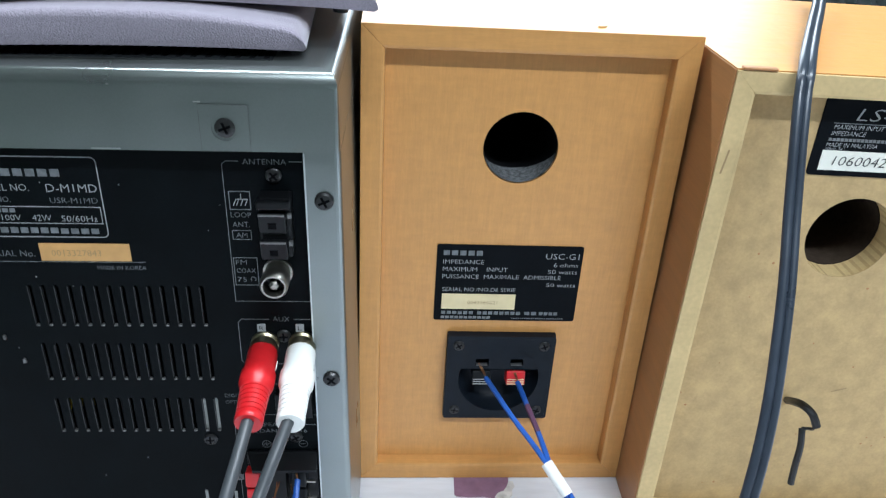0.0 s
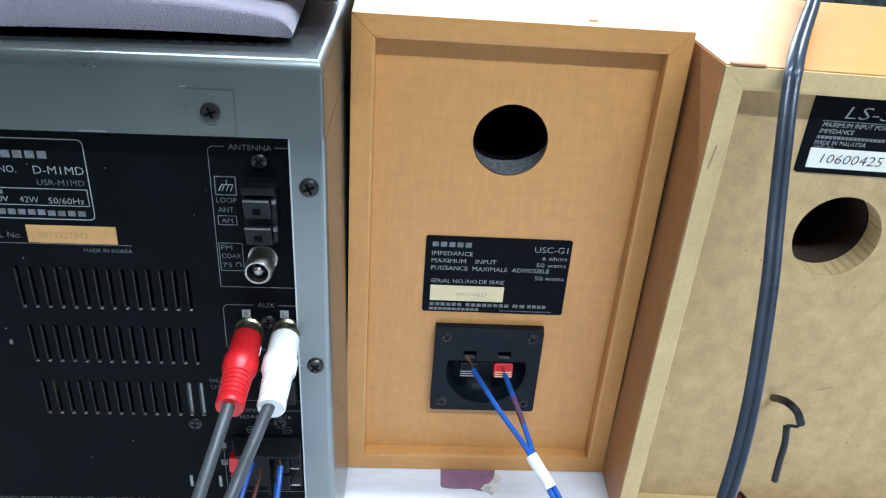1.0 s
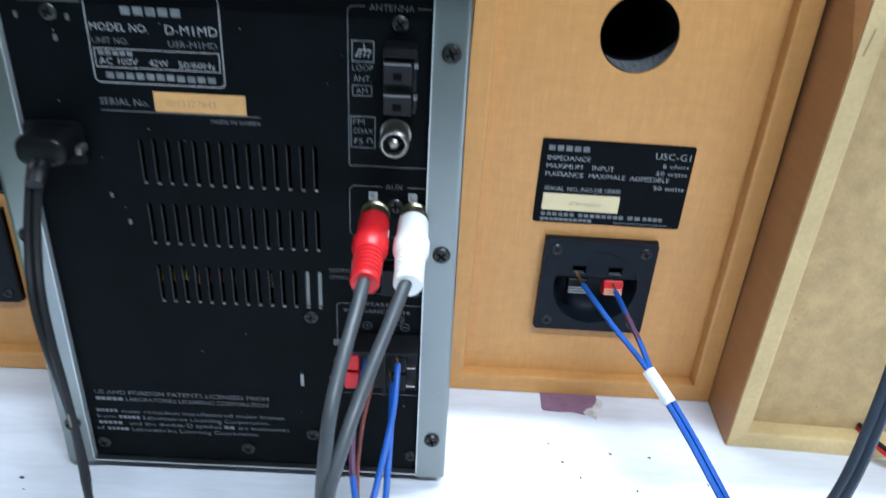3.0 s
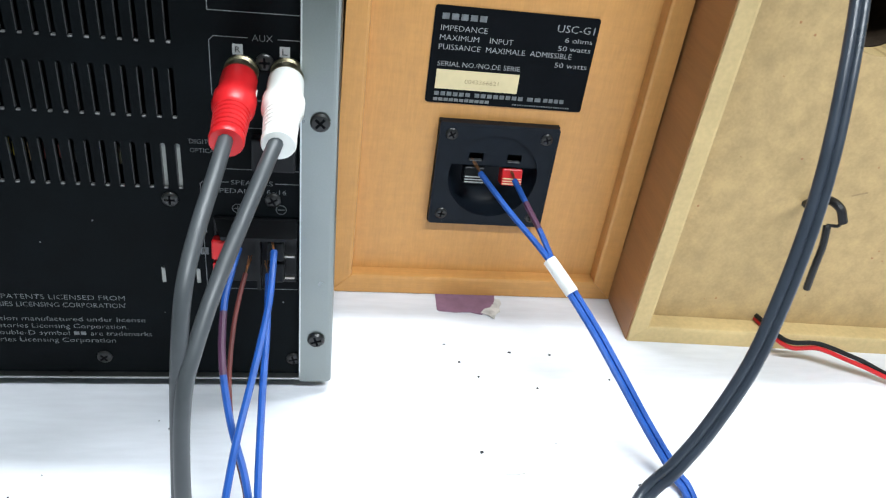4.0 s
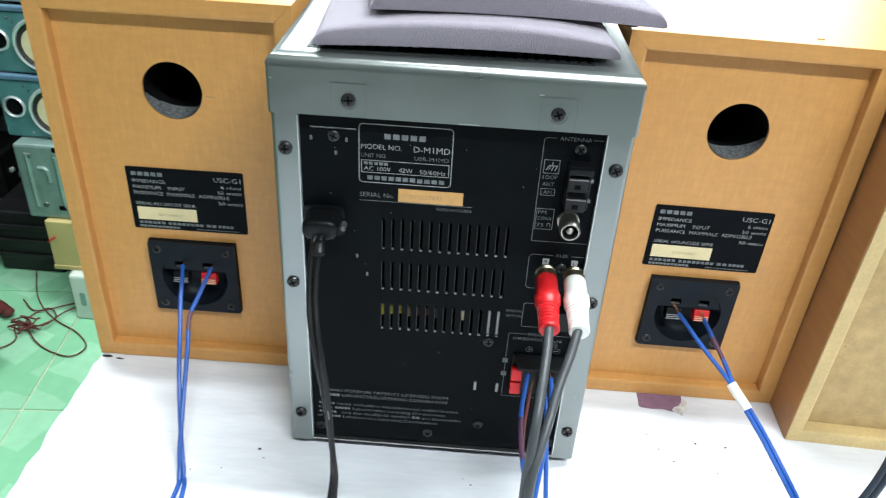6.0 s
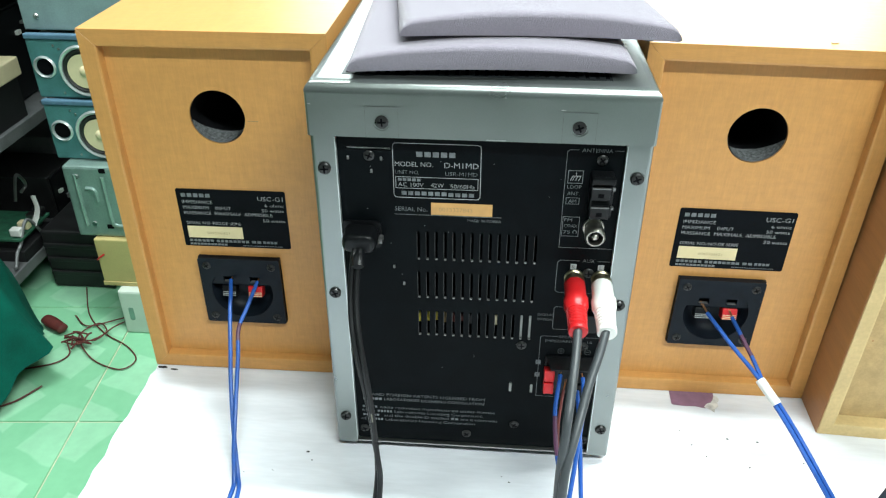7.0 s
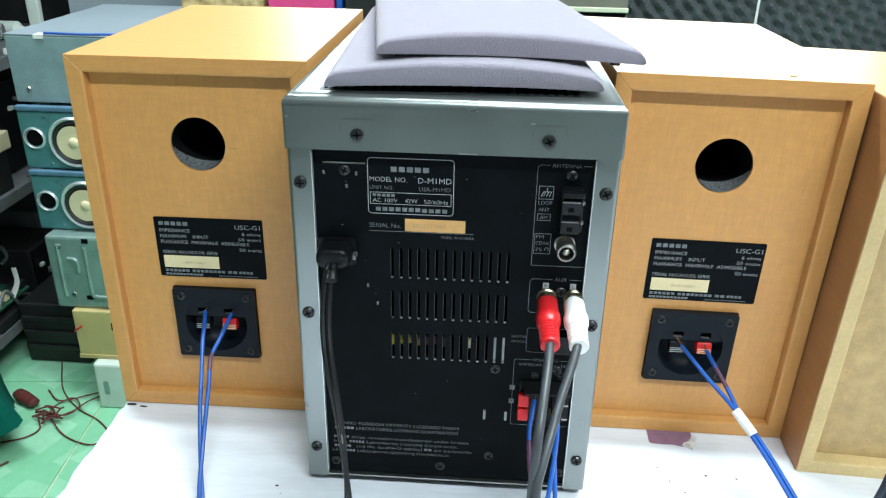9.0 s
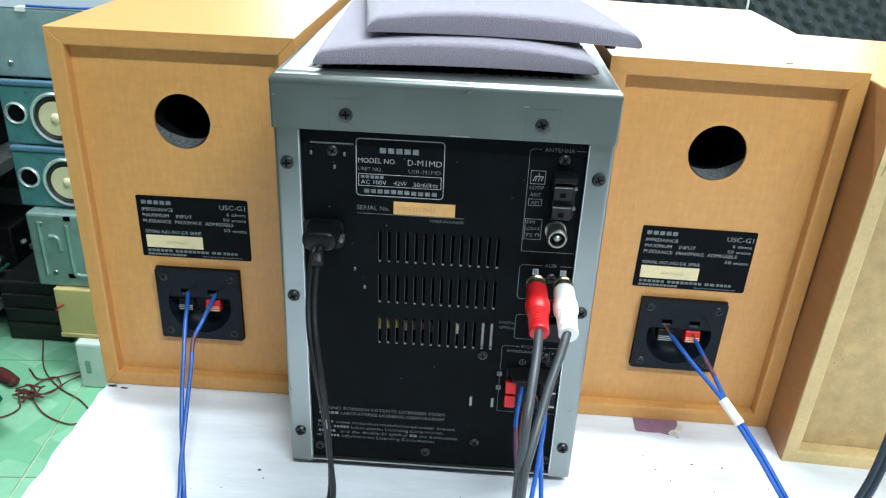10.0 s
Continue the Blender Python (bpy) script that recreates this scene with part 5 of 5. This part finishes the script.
part("lower_board", box(-0.1255, 0.1255, -0.0025, 0.004, 0.0, 0.010, 0.001), CREAM, cr)
part("port", box(-0.040, -0.030, -0.002, 0.004, 0.075, 0.095, 0.002), DARK, cr)
part("wire", tube([(-0.125, -0.003, 0.070), (-0.115, -0.008, 0.080), (-0.105, -0.004, 0.086)], 0.002), RED, cr)
dr = crate("metal_chassis", "galvanised greenish metal drive chassis with pressed ribs", "metal chassis", -0.926, -0.636, 1.075, 1.33, -0.5065, -0.333, DRIVE, 0.006)
for pts in ([(-0.118, 0.155), (-0.118, 0.100), (-0.118, 0.030)], [(-0.100, 0.122), (-0.086, 0.121), (-0.080, 0.112), (-0.080, 0.090)],
            [(-0.058, 0.150), (-0.058, 0.045), (-0.050, 0.032), (-0.030, 0.030), (0.08, 0.030)]):
    part("pressed_rib", tube([(x, -0.001, z) for x, z in pts], 0.0045, 8, 6), DRIVE, dr, smooth=True)
for x, z in ((-0.055, 0.165), (-0.066, 0.028), (0.07, 0.15)):
    part("slot", box(x - 0.007, x + 0.007, -0.0015, 0.002, z - 0.005, z + 0.005), DARK, dr)
for x, z in ((-0.115, 0.150), (-0.100, 0.035)):
    part("rivet", lathe([(0.006, 0), (0.005, 0.003)], 12, m=at(x, -0.0005, z)), STEEL, dr)


def small_speaker(z0, x0, y0):
    """A small teal speaker with a silver ringed cone and port."""
    t = thing("small_speaker", "small teal speaker with cream cone stacked with others", "speaker", pose(x0, y0, z0), "stacked teal speakers")
    part("case", box(0, 0.31, 0, 0.2, 0, 0.124, 0.005), TEAL_BOX, t)
    part("top_strip", box(0.001, 0.309, -0.004, 0.01, 0.1245, 0.136, 0.003), BLUE_FILM, t, "blue edge strip")
    for x, z in ((0.058, 0.112), (0.058, 0.012), (0.068, 0.105)):
        part("screw", lathe([(0.0028, 0), (0.0022, 0.0015)], 10, m=at(x, -0.0002, z)), STEEL, t)
    cx, cz = 0.030, 0.067
    part("port_ring", lathe([(0.0235, 0), (0.0235, 0.003), (0.0205, 0.0055), (0.0165, -0.004)], 28, m=at(cx, 0, cz), cap=False), RING, t, "silver port ring", True)
    part("port_hole", lathe([(0.0172, 0.0), (0.0170, 0.0008)], 24, m=at(cx, 0, cz)), DARK, t)
    cx, cz = 0.1146, 0.061
    part("cone_ring", lathe([(0.0545, 0), (0.0545, 0.004), (0.051, 0.008), (0.047, 0.006), (0.046, 0.001)], 40, m=at(cx, 0, cz), cap=False), RING, t, "silver driver ring", True)
    part("surround", lathe([(0.0475, 0.0010), (0.042, 0.0065), (0.0355, 0.0020), (0.0350, 0.0010)], 36, m=at(cx, 0, cz)), RUBBER, t, "black rubber surround", True)
    cone = part("cone", lathe([(0.0360, 0.0050), (0.013, 0.0030)], 36, m=at(cx, 0, cz)), CONE, t, "cream paper cone", True)
    part("dust_cap", lathe([(0.013, 0.003), (0.009, 0.0085), (0.004, 0.0105)], 24, m=at(cx, 0, cz)), CONE, cone, smooth=True)
    return t


small_speaker(-0.3325, -0.950, 1.110)
small_speaker(-0.1960, -0.955, 1.118)
cage = crate("metal_case", "grey-green metal instrument case with taped lid", "metal case", -0.961, -0.526, 1.140, 1.60, -0.0595, 0.077, TEAL, 0.003)
part("lid", box(-0.2175, 0.2175, 0.0, 0.44, 0.1368, 0.1388, 0.0006), GREYBLUE, cage)
part("tape", box(-0.155, -0.135, -0.002, 0.02, 0.1310, 0.1394), WHITE, cage, "torn white tape")
part("blue_wire", tube([(-0.135, 0.006, 0.1413), (-0.05, 0.004, 0.1413), (0.05, 0.02, 0.1413), (0.15, 0.02, 0.1413)], 0.0025), BLUE_WIRE, cage)
part("screw", lathe([(0.006, 0), (0.004, 0.003)], 12, m=at(-0.185, -0.001, 0.028)), STEEL, cage)

# ---- shelving with dark gear ----
rack = thing("shelving_rack", "grey steel shelving rack along the wall", "shelf")
for z in (-0.64, -0.33, -0.02, 0.33):
    part("shelf", box(-1.62, -1.13, 0.45, 2.3, z - 0.030, z, 0.002), SHELF, rack)
for y in (0.47, 2.28):
    for x in (-1.61, -1.15):
        part("upright", box(x - 0.018, x + 0.018, y - 0.018, y + 0.018, FLOOR_Z, 0.8, 0.002), SHELF, rack)
rng = random.Random(4)
for z, hmax in ((-0.64, 0.22), (-0.33, 0.24), (-0.02, 0.26), (0.33, 0.2)):
    y = 0.55
    while y < 2.1:
        if z == -0.02 and 1.2 < y < 1.85:
            y = 1.86
        if z in (-0.64, -0.33) and 0.95 < y < 1.36:
            y = 1.37
        d, h, x = rng.uniform(0.12, 0.3), rng.uniform(0.08, hmax), rng.uniform(-1.22, -1.15)
        g = thing("audio_unit", "dark audio unit piled on a steel shelf", "audio unit", pose(x, y, z), "gear on the shelves")
        mat = rng.choice((JUNK, SHELF, JUNK, PLASTIC, GREYBLUE))
        part("case", box(-0.30, 0, 0, d, 0, h, 0.004), mat, g)
        part("front_panel", box(0.0005, 0.006, 0.006, d - 0.006, 0.006, h - 0.006, 0.001), PLASTIC, g)
        for k in range(rng.randint(3, 6)):
            yy, zz, s = rng.uniform(0.02, d - 0.04), rng.uniform(0.02, h - 0.03), rng.uniform(0.006, 0.018)
            part("fitting", box(0.005, 0.014, yy, yy + s * 1.6, zz, zz + s, 0.001, 1), rng.choice((STEEL, WHITE, SHELF, OFFWHITE)), g)
        y += d + rng.uniform(0.01, 0.05)
rng = random.Random(31)
for y0, z, mat, words in ((1.02, -0.33, WHITE, "white"), (1.40, -0.33, SHELF, "grey"), (1.46, -0.64, WHITE, "white"), (1.10, -0.64, SHELF, "grey"), (1.30, -0.02, SHELF, "grey"),
                          (1.62, -0.33, OFFWHITE, "off-white"), (1.68, -0.64, SHELF, "grey")):
    lc = thing("loose_cable", "looped %s cable lying on a steel shelf" % words, "cable", pose(-1.137, y0, z + 0.0045), "loose cables on the shelves")
    run = [(rng.uniform(-0.004, 0.006), 0.035 * k + rng.uniform(-0.02, 0.02), 0.0 if k in (0, 4) else rng.uniform(0.01, 0.10)) for k in range(5)]
    part("cord", tube(run, 0.004, 8), mat, lc, smooth=True)
    part("connector", box(-0.006, 0.006, run[4][1] - 0.012, run[4][1] + 0.012, -0.0044, 0.010, 0.002), WHITE if mat is SHELF else JUNK, lc)
bottle = thing("plastic_bottle", "white plastic bottle lying on a steel shelf", "bottle", pose(-1.270, 1.600, 0.0045, 0, 90, 0))
part("body", lathe([(0.020, 0.0), (0.0235, 0.004), (0.0235, 0.060), (0.010, 0.075)], 20), OFFWHITE, bottle, smooth=True)
part("cap", lathe([(0.0105, 0.075), (0.0105, 0.090)], 16), WHITE, bottle)
tool = thing("plastic_tool", "white plastic tool standing on a steel shelf", "tool", pose(-1.155, 1.600, -0.020))
part("body", box(-0.016, 0.016, -0.01, 0.01, 0.0, 0.12, 0.004), OFFWHITE, tool)
part("tip", box(-0.004, 0.004, -0.006, 0.006, 0.1205, 0.14, 0.002), JUNK, tool)
mod = thing("circuit_module", "opened circuit module with loose white ribbon cables", "circuit module", pose(-1.135, 1.160, -0.640))
part("board", box(-0.20, 0.0, 0.0, 0.14, 0.055, 0.060), PCB, mod, "green circuit board")
part("tray", box(-0.21, 0.004, -0.005, 0.145, 0.0, 0.030, 0.002), JUNK, mod)
part("support", box(-0.19, -0.02, 0.01, 0.13, 0.0305, 0.0548), JUNK, mod)
for y0, z0, mat in ((0.010, 0.062, WHITE), (0.045, 0.062, CONE), (0.085, 0.062, STEEL), (0.115, 0.062, JUNK)):
    part("component", box(-0.03, -0.004, y0, y0 + 0.020, z0, z0 + 0.020, 0.003), mat, mod)
part("ribbon", tube([(-0.002, 0.070, 0.064), (0.010, 0.082, 0.100), (0.004, 0.090, 0.135)], 0.009, 8, squash=0.12), WHITE, mod, "white ribbon cable")
part("bracket", tube([(-0.002, 0.030, 0.150), (-0.002, 0.060, 0.205), (-0.002, 0.085, 0.170), (-0.002, 0.060, 0.160)], 0.004, 6), STEEL, mod, "bent steel bracket")
sheet = thing("cream_chassis", "cream coloured metal chassis on a steel shelf", "metal chassis", pose(-1.132, 1.160, -0.330))
part("pan", box(-0.22, 0.0, 0.0, 0.19, 0.100, 0.145, 0.004), CONE, sheet)
part("base", box(-0.21, -0.01, 0.01, 0.18, 0.0, 0.0995), JUNK, sheet)
part("tab", box(0.0005, 0.006, 0.03, 0.09, 0.110, 0.120), STEEL, sheet)
bl = crate("black_crate", "black plastic crate on the floor under the shelves", "crate", -1.12, -0.96, 1.215, 1.75, FLOOR_Z, -0.585, JUNK, 0.006)
for z in (0.04, 0.08, 0.12):
    part("rib", box(-0.075, 0.075, -0.006, 0.004, z, z + 0.012, 0.002), JUNK, bl)

# ---- green cloth over a stool ----
stool = thing("draped_stool", "stool covered by a dark green cloth hanging in folds", "stool", pose(-1.155, 0.840, FLOOR_Z))
part("stool_frame", lathe([(0.11, 0.0), (0.11, 0.02), (0.09, 0.40)], 16), SHELF, stool)
bm = bmesh.new()
rings = []
nn = 72
for j in range(15):
    v = j / 14
    ring = []
    for k in range(nn):
        a = 2 * math.pi * k / nn
        fold = 0.014 * v * math.sin(7 * a + 0.8) + 0.008 * v * math.sin(13 * a) + 0.02 * noise.noise(Vector((math.cos(a) * 2, math.sin(a) * 2, v * 2)))
        rr = 0.02 if j == 0 else 0.095 + 0.105 * v ** 0.8 + fold
        hem = 0.045 + 0.035 * math.sin(3 * a + 1.0)
        z = 0.44 - (0.44 - hem) * v
        ring.append(bm.verts.new((rr * math.cos(a), rr * math.sin(a), z + (0.012 if j == 0 else 0))))
    rings.append(ring)
for p, q in zip(rings, rings[1:]):
    for k in range(nn):
        bm.faces.new((p[k], q[k], q[(k + 1) % nn], p[(k + 1) % nn]))
bm.faces.new(rings[0])
bmesh.ops.recalc_face_normals(bm, faces=bm.faces[:])
part("cloth", bm, GREEN_CLOTH, stool, "dark green cloth", True)

# ---- cords on the floor ----
FZ = FLOOR_Z + 0.004
cordset = thing("test_lead", "tangled maroon test lead lying on the floor", "cord", pose(0.026, 0.0, 0))
rng = random.Random(9)
pts = [(-1.06, 1.21, FZ), (-1.00, 1.10, FZ), (-0.93, 1.03, FZ), (-0.855, 0.985, FZ), (-0.815, 0.94, FZ), (-0.835, 0.905, FZ), (-0.90, 0.925, FZ), (-0.95, 0.965, FZ + 0.006), (-0.985, 1.02, FZ),
       (-0.955, 1.06, FZ + 0.004), (-0.92, 1.02, FZ + 0.008), (-0.96, 0.97, FZ + 0.012), (-1.01, 0.985, FZ + 0.004)]
part("cord", tube(pts, 0.0016, 8), MAROON, cordset, smooth=True)
pts = [(-1.03, 1.09, FZ), (-0.98, 1.05, FZ + 0.002), (-0.92, 1.08, FZ + 0.002), (-0.86, 1.12, FZ), (-0.91, 1.05, FZ + 0.006), (-0.93, 0.99, FZ + 0.01), (-0.97, 0.985, FZ + 0.014), (-0.93, 0.97, FZ + 0.014), (-0.99, 0.98, FZ + 0.012),
       (-0.975, 0.95, FZ), (-0.985, 0.92, FZ), (-1.02, 0.90, FZ), (-1.08, 0.88, FZ)]
part("cord", tube(pts, 0.0017, 8), MAROON, cordset, smooth=True)
bm = bmesh.new()
for k in range(9):
    a = rng.uniform(0, 3)
    c = Vector((-0.962 + rng.uniform(-0.02, 0.02), 0.982 + rng.uniform(-0.012, 0.012), FZ + 0.008 + 0.002 * k))
    d = Vector((0.028 * math.cos(a), 0.018 * math.sin(a), 0))
    tube([c - d, c + Vector((0, 0.006, 0.004)), c + d], 0.0022, 6, 5, bm)
part("knot", bm, MAROON, cordset, "knotted bundle of maroon cord", True)
bm = lathe([(0.006, 0), (0.014, 0.008), (0.016, 0.03), (0.013, 0.075), (0.005, 0.08)], 14)
bm.transform(Matrix.Translation((-1.090, 1.060, FZ + 0.012)) @ Matrix.Rotation(radians(60), 4, "Z") @ Matrix.Rotation(radians(90), 4, "X") @ Matrix.Diagonal((1, 0.75, 1, 1)))
part("clip_grip", bm, MAROON, cordset, "maroon rubber grip", True)
lead = thing("loose_wire", "loose brown wire on the tiled floor", "wire")
part("cord", tube([(-0.955, 0.838, FZ), (-0.985, 0.79, FZ), (-1.02, 0.755, FZ), (-1.00, 0.70, FZ), (-0.945, 0.64, FZ), (-0.93, 0.60, FZ), (-0.95, 0.52, FZ)], 0.0020, 8), MAROON, lead, smooth=True)

# ---- far side of the room ----
foam = thing("foam_panel", "charcoal egg-crate acoustic foam panel", "foam panel", pose(0.26, 1.60, -0.40))
bm = bmesh.new()
nx, nz = 258, 138


def crest(x, z):
    """Slanting rows of soft foam peaks."""
    return -0.020 * (0.5 + 0.5 * math.sin(2 * math.pi * (x / 0.038 + z / 0.046)) * (0.72 + 0.28 * math.sin(2 * math.pi * (x / 0.066 - z / 0.050))))


grid = [[bm.verts.new((i * 0.006, crest(i * 0.006, j * 0.006), j * 0.006)) for j in range(nz)] for i in range(nx)]
for i in range(nx - 1):
    for j in range(nz - 1):
        bm.faces.new((grid[i][j], grid[i + 1][j], grid[i + 1][j + 1], grid[i][j + 1]))
part("foam_face", bm, FOAM, foam, smooth=True)
part("backing", box(0, 1.548, 0.001, 0.03, 0, 0.828), FOAM, foam)
part("stand", box(0.1, 1.4, 0.002, 0.02, FLOOR_Z + 0.40, 0.001), SHELF, foam)
tagged(part("rod", lathe([(0.003, -0.40), (0.003, 0.6)], 10, m=Matrix.Translation((0.62, 1.50, FLOOR_Z + 0.4))), WHITE), "thin white plastic rod leaning before the foam", "rod")


def box_on_stand(name, label, category, x0, x1, y0, y1, z0, z1, mat):
    t = crate(name, label, category, x0, x1, y0, y1, z0, z1, mat)
    w = (x1 - x0) / 2
    part("stand", box(-w + 0.01, w - 0.01, 0.01, y1 - y0 - 0.01, FLOOR_Z - z0, -0.001), SHELF, t)
    return t


gb = box_on_stand("olive_case", "olive-grey metal case with a pale ledge on a stand", "case", 0.08, 0.303, 1.35, 1.55, -0.2, 0.40, OLIVE)
part("ledge", box(-0.1115, 0.1115, -0.010, -0.0005, 0.324, 0.334, 0.002), GROUT, gb, "pale cream ledge")
part("front_slot", box(-0.10, 0.106, -0.003, 0.002, 0.308, 0.322), DARK, gb)
box_on_stand("pink_box", "bright pink cloth covered box", "box", -0.49, -0.34, 1.40, 1.6, -0.2, 0.36, PINK)
box_on_stand("blue_board", "narrow blue board standing beside the pink box", "board", -0.335, -0.322, 1.40, 1.6, -0.2, 0.36, BLUE_WIRE)
box_on_stand("black_cabinet", "black cabinet behind the speakers", "cabinet", -0.315, 0.09, 1.40, 1.7, -0.2, 0.36, JUNK)
box_on_stand("gold_carton", "brown and gold printed carton", "carton", -0.69, -0.50, 1.40, 1.65, -0.2, 0.36, GOLD)
box_on_stand("grey_cabinet", "plain blue-grey steel cabinet", "cabinet", -1.085, -0.74, 1.64, 1.95, -0.2, 0.36, GREYBLUE)

# ---- floor tiles ----
P = 0.40
turn = Matrix.Translation((-0.831, 0.744, FLOOR_Z)) @ Matrix.Rotation(radians(4.5), 4, "Z")
first = None
for i in range(-4, 9):
    for j in range(-8, 6):
        m = turn @ Matrix.Translation((i * P, j * P, 0))
        spots = [m @ Vector((x, y, 0)) for x in (0, P) for y in (0, P)]
        if not all(X0 < q.x < X1 and Y0 < q.y < Y1 for q in spots):
            continue
        if first is None:
            first = part("tile", box(0.0022, P - 0.0022, 0.0022, P - 0.0022, -0.006, 0, 0.0012, 1), TILE, floor)
            ob = first
        else:
            ob = new("tile", first.data)
            ob.parent = floor
        ob.matrix_basis = m
